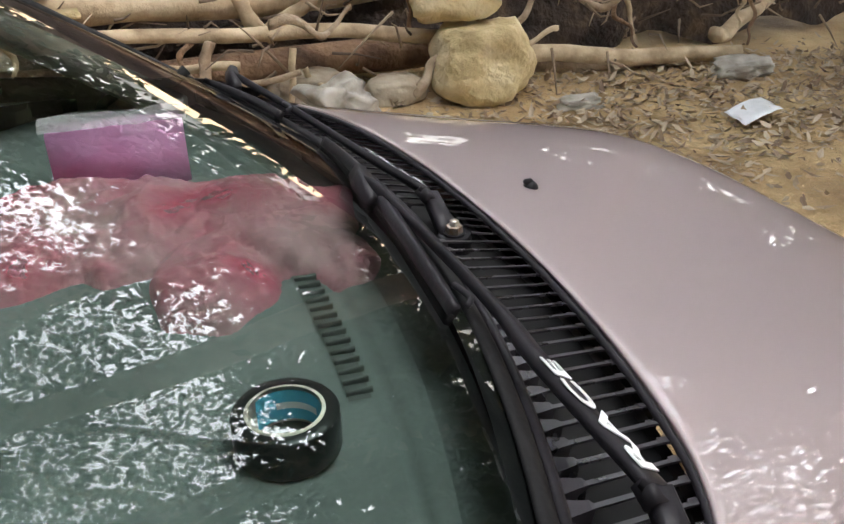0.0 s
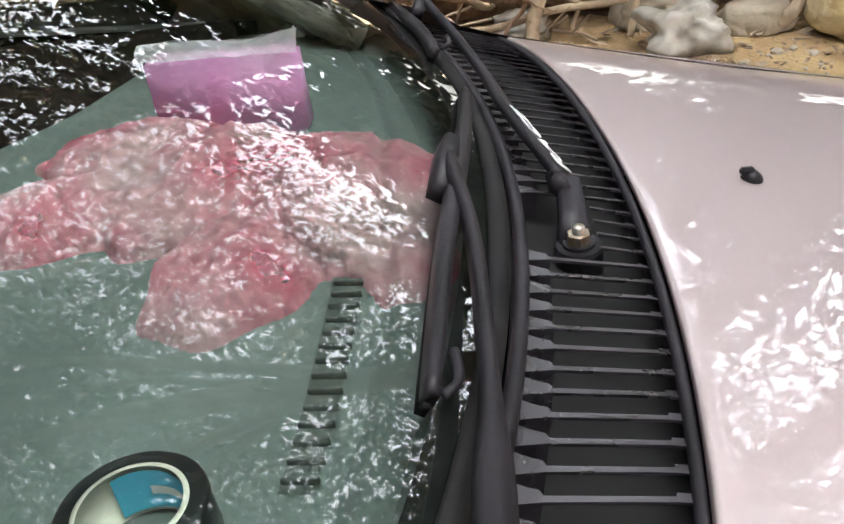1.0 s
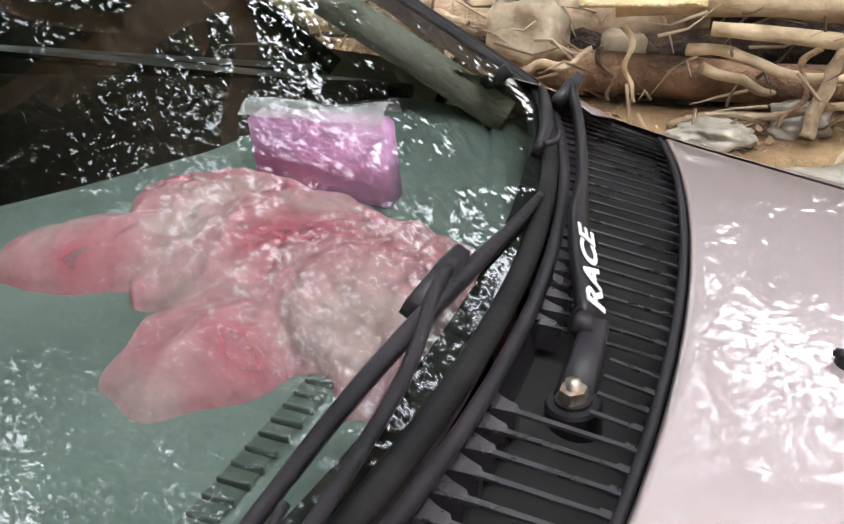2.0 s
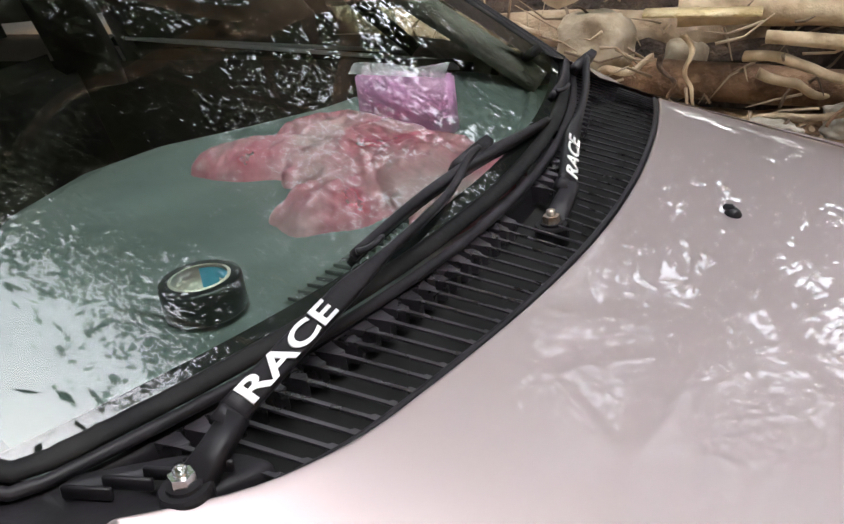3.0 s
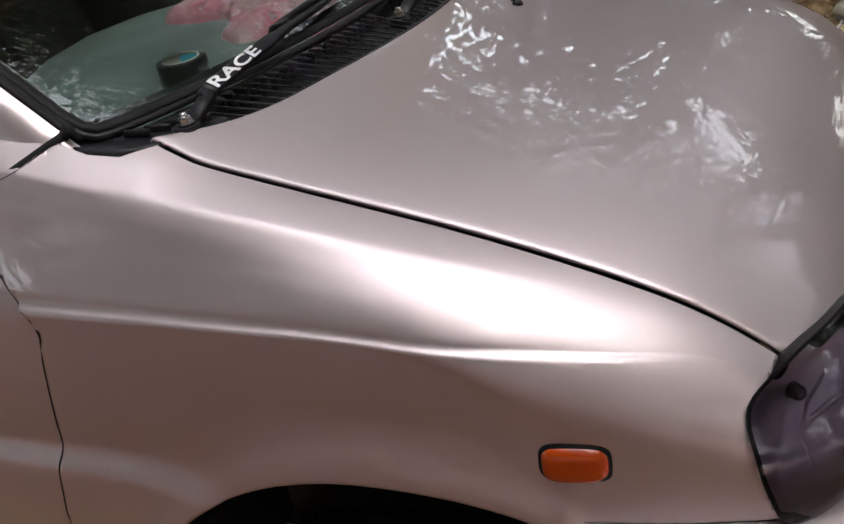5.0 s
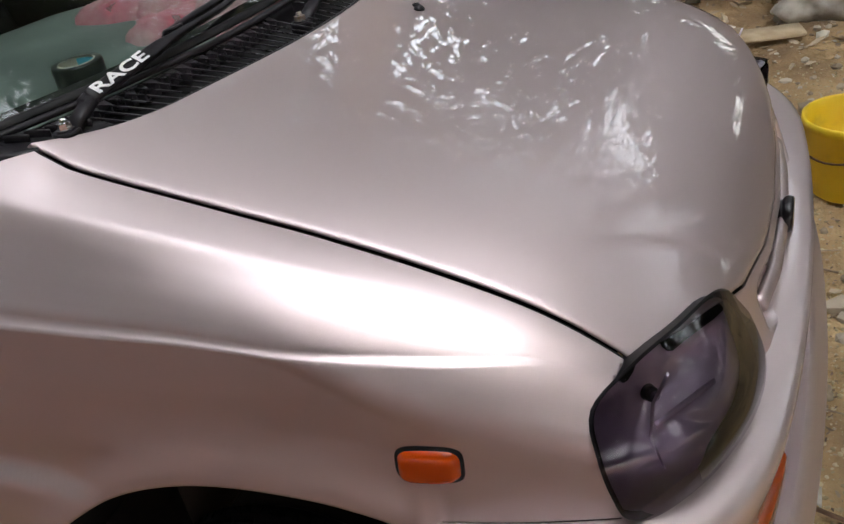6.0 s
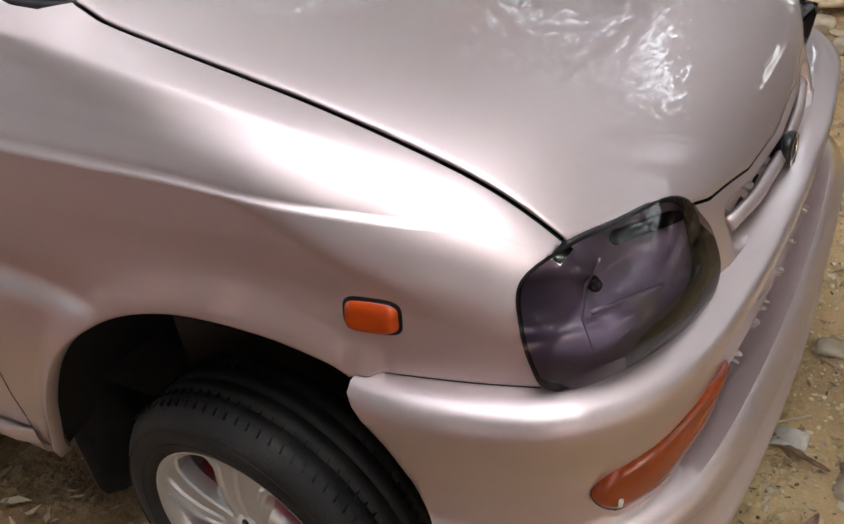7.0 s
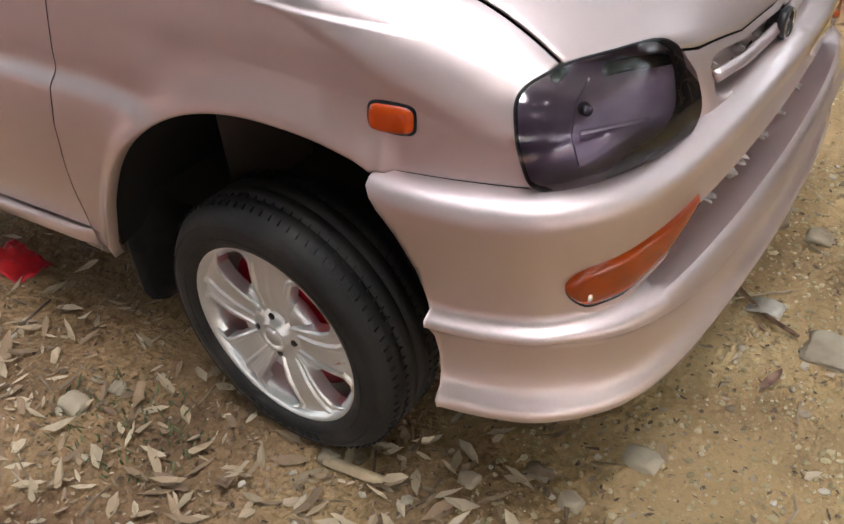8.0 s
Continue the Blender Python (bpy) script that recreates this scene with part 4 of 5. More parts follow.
# wipers
def lettering(text, origin, along, up, size, length, parent):
    """Flat raised letters in Blender's own font."""
    cu = bpy.data.curves.new("lettering", "FONT")
    cu.body, cu.size, cu.extrude, cu.offset = text, 1.0, 0.01, 0.022
    tmp = new("tmp_lettering", cu)
    bpy.context.view_layer.update()
    me = bpy.data.meshes.new_from_object(tmp.evaluated_get(bpy.context.evaluated_depsgraph_get()))
    bpy.data.objects.remove(tmp)
    xs = [v.co.x for v in me.vertices]
    ys = [v.co.y for v in me.vertices]
    a = Vector(along).normalized()
    n = a.cross(Vector(up)).normalized()
    u = n.cross(a).normalized()
    kx, ky = length / (max(xs) - min(xs)), size / (max(ys) - min(ys))
    for v in me.vertices:
        v.co = Vector(origin) + a * (v.co.x - min(xs)) * kx + u * (v.co.y - min(ys)) * ky + n * v.co.z * 0.05
    me.materials.clear()
    me.materials.append(white_ink)
    ob = new("lettering", me)
    ob.parent = parent
    return ob


def on_glass(x, y, h=0.0):
    u = (y - YN) / (YF - YN)
    v = (glass_foot(y) - x) / (0.53 - 0.26 * (y - 0.06) ** 2)
    return Vector(screen_point(u, v)) + up_screen * h


def wiper(pivot, knee, text_end, rest, blade, letters, nut_mat, arm_up):
    base = part("wiper", bar([Vector(pivot), Vector(pivot).lerp(Vector(knee), 0.5), Vector(knee)], [0.028, 0.021, 0.018], 0.012, (0.15, 0, 1)), black, car, "black wiper with white lettering")
    part("pivot_boss", spun([(0.0, -0.03), (0.018, -0.03), (0.018, -0.002), (0.0165, 0.0005), (0.012, 0.0008), (0.0115, 0.003), (0.0, 0.003)], 28, 2, pivot), black, base, smooth=False)
    nut = bmesh.new()
    bmesh.ops.create_cone(nut, cap_ends=True, segments=6, radius1=0.0095, radius2=0.0088, depth=0.009)
    bmesh.ops.transform(nut, matrix=Matrix.Translation(Vector(pivot) + Vector((0, 0, 0.006))), verts=nut.verts)
    part("nut", nut, nut_mat, base, smooth=False)
    part("stud", spun([(0.0, 0.0), (0.0048, 0.0), (0.0048, 0.016), (0.0, 0.017)], 12, 2, pivot), nut_mat, base)
    path = [Vector(knee) + (Vector(text_end) - Vector(knee)) * 0.02, Vector(text_end)] + [Vector(p) for p in rest]
    path = smooth_path(path, 5)
    arm = part("arm", bar(path, [lerp(i / (len(path) - 1), [0, 0.3, 0.45, 1], [0.021, 0.019, 0.0085, 0.008]) for i in range(len(path))], 0.009, arm_up), black, base)
    part("knee_joint", bar([Vector(knee) + (Vector(pivot) - Vector(knee)) * 0.18, Vector(knee) + (Vector(text_end) - Vector(knee)) * 0.06], [0.021, 0.021], 0.013, arm_up), black, base)
    bl = part("blade_frame", bar(smooth_path(blade, 6), [lerp(i / (6.0 * (len(blade) - 1)), [0, 0.5, 1], [0.008, 0.013, 0.007]) for i in range(6 * (len(blade) - 1) + 1)], 0.011, up_screen), black, base)
    part("blade_rubber", bar([p - up_screen * 0.009 for p in smooth_path(blade, 6)], [0.006] * (6 * (len(blade) - 1) + 1), 0.010, up_screen), rubber, bl)
    c = path[-1]
    part("blade_clip", bar([c - Vector((0.006, 0.045, 0.003)), c, c + Vector((0.003, 0.02, 0.003))], [0.014, 0.017, 0.013], 0.016, up_screen), black, bl)
    part("blade_hook", tube(smooth_path([Vector(blade[0]) + Vector((0.010, 0.03, 0.0)), Vector(blade[0]) + Vector((0.012, 0.004, 0.002)), Vector(blade[0]) + Vector((0.004, -0.006, 0.002))], 4), 0.003, 6), black, bl)
    d = (Vector(text_end) - Vector(knee)).normalized()
    n = d.cross(Vector(arm_up)).normalized().cross(d).normalized()
    side = n.cross(d).normalized()
    o = Vector(knee).lerp(Vector(text_end), 0.10) + n * 0.0012 - side * 0.0085
    lettering("RACE", o, d, side, 0.0175, (Vector(text_end) - Vector(knee)).length * 0.90, arm)
    return base


wiper((-0.243, -0.451, 1.026), (-0.236, -0.402, 1.052), (-0.240, -0.270, 1.058), [(-0.238, -0.20, 1.062), (-0.240, -0.05, on_glass(-0.240, -0.05, 0.028).z), (-0.250, 0.03, on_glass(-0.250, 0.03, 0.030).z), (-0.254, 0.066, on_glass(-0.254, 0.066, 0.024).z)],
      [on_glass(-0.274, -0.182, 0.012), on_glass(-0.266, -0.06, 0.014), on_glass(-0.255, 0.066, 0.016), on_glass(-0.248, 0.16, 0.014), on_glass(-0.246, 0.245, 0.012)], True, chrome, (0.55, 0, 0.83))
wiper((-0.169, 0.038, 0.996), (-0.167, 0.100, 1.020), (-0.199, 0.214, 1.028), [(-0.222, 0.33, 1.030), (-0.246, 0.43, 1.034), (-0.280, 0.545, 1.042)],
      [on_glass(-0.272, 0.345, 0.012), on_glass(-0.284, 0.42, 0.013), on_glass(-0.306, 0.50, 0.013), on_glass(-0.326, 0.560, 0.012)], True, steel, (0.75, 0, 0.66))

# washer jet on the bonnet
jet = part("washer_jet", spun([(0.0, 0.008), (0.004, 0.0078), (0.008, 0.004), (0.010, 0.0), (0.0095, -0.003)], 16, 2, (-0.008, 0.160, bonnet_z(-0.008, 0.160))), black, car)
part("nozzle", box((0.012, 0.007, 0.006), (-0.012, 0.160, bonnet_z(-0.01, 0.16) + 0.008), 0.0015), black, jet)

# side repeaters
for s in (-1, 1):
    def repeater(u, v, w, h, out, lift):
        a, b = 2 * u - 1, 2 * v - 1
        k = 1 / max(1e-6, (abs(a) ** 4 + abs(b) ** 4) ** 0.25) * max(abs(a), abs(b)) if (a or b) else 1
        x, z = 0.265 + a * k * w, 0.732 + b * k * h - 0.02 * a * k * w
        r = max(abs(a), abs(b))
        return (x, s * (skin_y(x, z) + lift + out * (1 - r ** 6) ** 0.5), z)

    rep = part("side_repeater", sheet(lambda u, v: repeater(u, v, 0.033, 0.0195, 0.009, 0.002), span(0, 1, 17), span(0, 1, 13)), orange, car, "orange side repeater")
    part("repeater_base", sheet(lambda u, v: repeater(u, v, 0.0365, 0.023, 0.003, 0.0005), span(0, 1, 17), span(0, 1, 13)), rubber, rep)
part("paint_chip", box((0.008, 0.0016, 0.003), (0.078, -skin_y(0.078, 0.811) - 0.0008, 0.811), 0.0005, seg=1), white_ink, car)

# front wheels and mud flaps
def wheel_at(hub, s, steer):
    w = part("wheel", spun([(0.170, 0.010), (0.178, 0.004), (0.183, -0.004), (0.187, -0.002), (0.187, 0.008), (0.176, 0.02), (0.168, 0.05), (0.162, 0.12), (0.158, 0.12), (0.164, 0.05), (0.168, 0.02), (0.170, 0.010)], 64), alloy, car)
    w.location, w.rotation_euler = hub, (0, 0, radians(steer))
    tread = [(0.178, 0.006), (0.186, -0.004), (0.200, -0.010), (0.220, -0.012), (0.238, -0.006), (0.249, 0.004), (0.256, 0.014)]
    for k in range(4):
        y0 = 0.020 + 0.030 * k
        r = 0.2615 if k in (1, 2) else 0.2595
        tread += [(r, y0), (r, y0 + 0.024), (r - 0.004, y0 + 0.0255), (r - 0.004, y0 + 0.0285)]
    tread += [(0.256, 0.142), (0.245, 0.152), (0.22, 0.16), (0.19, 0.155), (0.165, 0.14)]
    tyre = part("tyre", spun(tread, 96), tyre_mat, w)
    for side_r, h in ((0.232, -0.0115), (0.206, -0.0115)):
        part("sidewall_ring", spun([(side_r - 0.0015, h), (side_r, h - 0.0018), (side_r + 0.0015, h)], 72), tyre_mat, tyre)
    marks = bmesh.new()
    for k in range(9):
        m = Matrix.Rotation(1.25 + 0.095 * k, 4, "Y") @ Matrix.Translation((0.219, -0.0118, 0))
        got = bmesh.ops.create_cube(marks, size=1.0)["verts"]
        bmesh.ops.transform(marks, matrix=m @ Matrix.Diagonal((0.013, 0.0024, 0.012 if k % 3 else 0.008, 1)), verts=got)
    part("sidewall_print", marks, tyre_mat, tyre, smooth=False)
    sipes = bmesh.new()
    for k in range(84):
        a = 2 * math.pi * k / 84
        for y0 in (0.018, 0.045, 0.105, 0.128):
            m = Matrix.Rotation(-a, 4, "Y") @ Matrix.Translation((0.2595, y0, 0)) @ Matrix.Rotation(0.25, 4, "X")
            got = bmesh.ops.create_cube(sipes, size=1.0)["verts"]
            bmesh.ops.transform(sipes, matrix=m @ Matrix.Diagonal((0.0046, 0.013, 0.0014, 1)), verts=got)
    tagged(part("tread_pattern", sipes, rubber, tyre, smooth=False), kind="stuff")
    part("brake_drum", spun([(0.0, 0.050), (0.12, 0.050), (0.142, 0.054), (0.147, 0.062), (0.147, 0.11), (0.0, 0.11)], 48), red_paint, w, "red brake drum")
    part("hub_disc", spun([(0.0, 0.004), (0.022, 0.004), (0.024, -0.002), (0.030, -0.002), (0.033, 0.006), (0.052, 0.008), (0.060, 0.018), (0.060, 0.05), (0.0, 0.05)], 48), alloy, w)
    part("dish", spun([(0.050, 0.010), (0.076, 0.013), (0.094, 0.018), (0.098, 0.024), (0.098, 0.037), (0.05, 0.037)], 60), alloy, w)
    part("centre_cap", spun([(0.0, -0.003), (0.018, -0.002), (0.021, 0.003), (0.0, 0.004)], 32), alloy, w)
    for k in range(4):
        a = k * math.pi / 2
        part("lug_nut", spun([(0.0, -0.002), (0.006, -0.002), (0.008, 0.004), (0.008, 0.02)], 8, 1, (0.043 * math.cos(a), 0.006, 0.043 * math.sin(a))), bezel, w)
    for k in range(5):
        a = 2 * math.pi * k / 5 + 0.16
        bm = bmesh.new()
        rows = []
        for r, half, y in ((0.046, 0.028, 0.008), (0.07, 0.034, 0.004), (0.10, 0.040, -0.001), (0.135, 0.045, -0.002), (0.158, 0.051, 0.001), (0.170, 0.066, 0.003), (0.179, 0.090, 0.004)):
            row = []
            for q, dy in ((-1, 0.028), (-1, 0.003), (-0.93, 0.0), (-0.78, 0.0), (-0.70, 0.004), (0.10, 0.0055), (0.22, 0.002), (0.36, 0.002), (0.46, 0.006), (0.72, 0.004), (0.78, 0.0), (0.93, 0.0), (1, 0.003), (1, 0.028)):
                b = a + q * half / r
                row.append(bm.verts.new((r * math.cos(b), y + dy, r * math.sin(b))))
            rows.append(row)
        for p, q in zip(rows, rows[1:]):
            for i in range(len(p) - 1):
                bm.faces.new((p[i], p[i + 1], q[i + 1], q[i]))
        bmesh.ops.recalc_face_normals(bm, faces=bm.faces)
        part("spoke", sharpened(bm, 0.45), alloy, w)
    part("valve", tube([(0.165 * math.cos(0.1), 0.004, 0.165 * math.sin(0.1)), (0.150 * math.cos(0.1), -0.006, 0.150 * math.sin(0.1))], 0.0022, 8), steel, w)
    return w


wheel_at((-0.01, -0.698, 0.262), -1, -1.7)
wheel_at((-0.01, 0.698, 0.262), 1, 180 - 1.7)
wheel_at((-2.29, -0.70, 0.262), -1, 0)
wheel_at((-2.29, 0.70, 0.262), 1, 180)
for s in (-1, 1):
    part("mud_flap", sheet(lambda v, z: (-0.392 - 0.03 * (0.42 - z) + 0.012 * math.sin(v * 5), s * (0.52 + (lerp(z, [0.13, 0.145, 0.17, 0.30, 0.44], [0.10, 0.130, 0.146, 0.150, 0.138])) * v), z), span(0, 1, 8), span(0.13, 0.44, 14), 0.008), rubber, car)

# ---- things on the dashboard ----
tape = thing("tape_roll", (-0.420, -0.216, dash_point(-0.216, 0.28)[2]), "roll of black tape with a blue label inside, on the dashboard", "tape")
part("tape_winding", spun([(0.0285, 0.0), (0.0375, 0.0), (0.039, 0.002), (0.039, 0.031), (0.0375, 0.033), (0.0285, 0.033)], 48, 2), tape_black, tape)
part("core", spun([(0.0262, 0.0015), (0.0284, 0.0005), (0.0290, 0.0335), (0.0262, 0.0338)], 48, 2), card, tape, "pale card core")
bm = bmesh.new()
rows = [[bm.verts.new((0.0258 * math.cos(a), 0.0258 * math.sin(a), z)) for z in (0.004, 0.031)] for a in span(-0.35, 2.3, 16)]
for a, b in zip(rows, rows[1:]):
    bm.faces.new((a[0], b[0], b[1], a[1]))
part("label", bm, ink_blue, tape, "bright blue label")
bm = bmesh.new()
rows = [[bm.verts.new((0.0256 * math.cos(a), 0.0256 * math.sin(a), z)) for z in (0.014, 0.020)] for a in span(0.3, 1.6, 10)]
for a, b in zip(rows, rows[1:]):
    bm.faces.new((a[0], b[0], b[1], a[1]))
part("label_print", bm, white_ink, tape)


def dash_z(x, y):
    a, b = glass_foot(y) - 0.045, lerp(y, [q for _, q in DASH], [p for p, _ in DASH])
    return dash_point(y, min(0.93, max(0.0, (x - a) / (b - a))))[2]


def crumple(x, y, seed):
    h = 0.0
    for k, f in ((1.0, 13), (0.5, 29), (0.25, 61)):
        n = noise.noise((x * f + seed, y * f, seed * 1.7))
        h += k * (1 - abs(n) * 2.2)
    return h


def bag_mesh(lumps, seed, rough, step=0.003):
    """A crumpled sheet of film over soft lumps of (x, y, rx, ry, height, turn)."""
    def lump_height(x, y):
        h, out = -1.0, -9.0
        for cx, cy, rx, ry, top, turn in lumps:
            dx, dy = x - cx, y - cy
            c, s = math.cos(turn), math.sin(turn)
            q = ((dx * c + dy * s) / rx) ** 2 + ((-dx * s + dy * c) / ry) ** 2
            q *= 1 + 0.5 * noise.noise((x * 22 + seed, y * 22, 4))
            out = max(out, 1 - q)
            if q < 1:
                h = max(h, 0.72 * top * (1 - q) ** 0.6)
        return (h, out)

    x0, x1 = min(l[0] - max(l[2], l[3]) for l in lumps), max(l[0] + max(l[2], l[3]) for l in lumps)
    y0, y1 = min(l[1] - max(l[2], l[3]) for l in lumps), max(l[1] + max(l[2], l[3]) for l in lumps)
    bm = bmesh.new()
    grid = {}
    nx, ny = int((x1 - x0) / step), int((y1 - y0) / step)
    for i in range(nx):
        for j in range(ny):
            x, y = x0 + i * step, y0 + j * step
            h, out = lump_height(x, y)
            if h < 0 and out > -0.4:
                grid[i, j] = bm.verts.new((x, y, dash_z(x, y) - 0.006 + 0.012 * max(-0.4, out)))
            elif h >= 0:
                k = min(1.0, h / 0.02)
                grid[i, j] = bm.verts.new((x + 0.006 * k * noise.noise((x * 40, y * 40, seed)), y + 0.006 * k * noise.noise((x * 40, y * 40, seed + 5)), dash_z(x, y) + 0.002 + max(0.010 * k, h + rough * k * (crumple(x, y, seed) - 0.7))))
    for (i, j), v in grid.items():
        q = [grid.get(k) for k in ((i, j), (i + 1, j), (i + 1, j + 1), (i, j + 1))]
        if all(q):
            bm.faces.new(q)
    return bm


bag = part("plastic_bag", bag_mesh([(-0.345, 0.135, 0.100, 0.095, 0.078, 0.2), (-0.455, 0.165, 0.12, 0.105, 0.060, 0.0), (-0.585, 0.125, 0.105, 0.060, 0.045, 0.45), (-0.425, 0.030, 0.060, 0.085, 0.045, -0.2), (-0.300, 0.055, 0.045, 0.060, 0.036, 0.4), (-0.545, 0.225, 0.10, 0.08, 0.045, 0.0)], 3.3, 0.0065), film)
tagged(bag, "crumpled translucent pink plastic bag on the dashboard", "bag")

pack = thing("pack", (-0.470, 0.305, dash_z(-0.470, 0.305) - 0.006), "upright magenta paper pack in clear film on the dashboard", "pack", -6)
part("box_body", box((0.150, 0.032, 0.082), (0, 0, 0.041), 0.004), magenta, pack)
part("film_wrap", sheet(lambda u, v: ((u - 0.5) * 0.16 + 0.004 * noise.noise((u * 9, v * 9, 1)), -0.020 + 0.04 * v + 0.006 * noise.noise((u * 7, v * 5, 3)), 0.084 + 0.016 * math.sin(math.pi * v) * (0.7 + 0.5 * noise.noise((u * 2.5, 2, 5)))), span(0, 1, 24), span(0, 1, 10)), clear_film, pack, "loose clear film")


# ---- woodpile and rubble behind the car ----
def log_mesh(a, b, r0, r1, seed, wob=0.05, sides=14, steps=26):
    a, b = Vector(a), Vector(b)
    bm = bmesh.new()
    d = (b - a).normalized()
    side = d.cross(Vector((0, 0, 1))).normalized()
    over = side.cross(d)
    rings = []
    for i in range(steps + 1):
        t = i / steps
        c = a.lerp(b, t) + side * wob * noise.noise((t * 2.5, seed, 1)) + over * wob * noise.noise((t * 2.5, seed, 9))
        r = r0 + (r1 - r0) * t
        rings.append([bm.verts.new(c + (side * math.cos(k) + over * math.sin(k)) * r * (1 + 0.16 * noise.noise((t * 9, math.cos(k) * 1.3 + seed, math.sin(k) * 1.3)))) for k in (2 * math.pi * q / sides for q in range(sides))])
    for p, q in zip(rings, rings[1:]):
        for k in range(sides):
            bm.faces.new((p[k], p[(k + 1) % sides], q[(k + 1) % sides], q[k]))
    bm.faces.new(rings[0][::-1])
    bm.faces.new(rings[-1])
    bmesh.ops.recalc_face_normals(bm, faces=bm.faces)
    return bm


def log(name, a, b, r0, r1, material, label, seed, wob=0.05):
    ob = part(name, log_mesh(a, b, r0, r1, seed, wob), material)
    return tagged(ob, label, "log" if name == "log" else "branch", group="woodpile")


log("log", (-2.6, 3.75, 0.17), (1.45, 3.42, 0.10), 0.10, 0.085, dark_bark, "rotten dark brown log lying on the ground", 2.0)
log("log", (1.6, 3.30, 0.06), (3.05, 3.15, -0.07), 0.050, 0.042, bare_wood, "pale bare log end on leafy soil", 3.0, 0.03)
log("log", (1.5, 3.40, -0.02), (2.6, 3.22, -0.06), 0.045, 0.03, bark, "thin grey-brown log on the soil", 4.0)
log("log", (2.5, 3.95, 0.02), (5.2, 3.75, -0.10), 0.085, 0.075, bark, "thick brown log across the pile", 5.0)
log("log", (-0.75, 3.45, 0.50), (1.3, 3.75, 0.36), 0.075, 0.07, bare_wood, "weathered log resting across the pile", 6.0)
log("log", (-1.9, 3.5, 0.66), (-0.45, 3.45, 0.62), 0.05, 0.05, bare_wood, "pale peeled log on top of the pile", 7.0, 0.03)
log("log", (-0.55, 3.75, 0.60), (2.2, 4.1, 0.55), 0.12, 0.11, dark_bark, "grey mossy log at the back of the pile", 8.0)
log("log", (-3.5, 3.9, 0.35), (-0.4, 3.9, 0.30), 0.13, 0.11, bark, "long brown log in the pile", 9.0)
log("log", (2.2, 4.3, 0.22), (5.5, 4.2, 0.10), 0.11, 0.09, dark_bark, "dark log at the back of the pile", 9.5)
log("branch", (-0.35, 3.30, 0.41), (1.30, 3.28, 0.235), 0.030, 0.038, bare_wood, "long pale branch over the log", 10.0, 0.05)
log("branch", (0.44, 3.5, 0.26), (0.98, 3.45, 0.60), 0.035, 0.03, bare_wood, "slanting pale branch across the log", 11.0, 0.05)
log("branch", (0.42, 3.5, 0.30), (0.22, 3.55, 0.70), 0.04, 0.03, bare_wood, "forked grey branch among logs", 12.0, 0.05)
log("branch", (0.50, 3.2, 0.28), (0.44, 3.1, 0.02), 0.016, 0.014, bare_wood, "short broken branch stub below log", 13.0, 0.02)
log("branch", (0.14, 3.25, 0.34), (0.02, 3.1, 0.05), 0.025, 0.03, bark, "stub of a branch leaning on the log", 14.0, 0.03)
log("branch", (1.02, 3.05, 0.02), (1.22, 3.05, 0.24), 0.03, 0.018, bark, "root leaning against the rock", 15.0, 0.03)
log("branch", (-0.45, 3.4, 0.30), (0.25, 3.2, 0.22), 0.025, 0.02, bare_wood, "crooked pale branch in the pile", 16.0, 0.06)
log("branch", (-0.5, 3.25, 0.02), (0.5, 3.1, 0.20), 0.018, 0.014, bark, "thin curved branch on the ground", 17.0, 0.08)
log("branch", (3.0, 3.3, 0.0), (3.6, 3.5, 0.12), 0.05, 0.03, bare_wood, "broken pale branch in the pile", 18.0, 0.06)
log("branch", (1.8, 3.6, 0.10), (2.3, 3.7, 0.55), 0.02, 0.012, bark, "upright dry branch beside the log", 19.0, 0.06)
log("branch", (0.9, 3.7, 0.40), (1.5, 3.6, 0.38), 0.02, 0.015, bare_wood, "short pale stick on the pile", 20.0, 0.04)

# roots and crooked branches hanging in and over the pile
pile = random.Random(23)
for k in range(26):
    x, y, z = -1.9 + 0.26 * k + pile.uniform(-0.15, 0.15), pile.uniform(3.1, 3.5), pile.uniform(0.15, 0.5)
    if k % 3:
        b = (x + pile.uniform(-0.15, 0.15), y - pile.uniform(0.0, 0.12), z - pile.uniform(0.2, 0.35))
        log("branch", (x, y, z), (b[0], b[1], max(0.0, b[2])), 0.016, 0.007, pile.choice((bark, dark_bark, bare_wood)), "thin crooked root hanging from the logs", 70.0 + k, 0.07)
    else:
        b = (x + pile.uniform(0.35, 0.7), y - pile.uniform(-0.1, 0.2), max(0.03, z + pile.uniform(-0.15, 0.10)))
        log("branch", (x, y, z), b, 0.026, 0.014, pile.choice((bark, bare_wood, bark)), "crooked dry branch lying on the logs", 70.0 + k, 0.10)

twigs_rng = random.Random(5)
bm = bmesh.new()
for _ in range(420):
    a = Vector((twigs_rng.uniform(-2.5, 5.0), twigs_rng.uniform(3.1, 4.2), twigs_rng.uniform(0.0, 0.5)))
    d = Vector((twigs_rng.uniform(-1, 1), twigs_rng.uniform(-0.6, 0.3), twigs_rng.uniform(-0.7, 0.9))) * twigs_rng.uniform(0.1, 0.4)
    m = a + d * 0.5 + Vector((0, 0, twigs_rng.uniform(-0.05, 0.05)))
    tube([a, m, a + d], [0.008, 0.006, 0.002], 5, bm=bm)
tagged(part("dry_twigs", bm, twig_mat), "tangle of thin dry roots and twigs on the logs", "twigs", kind="stuff")


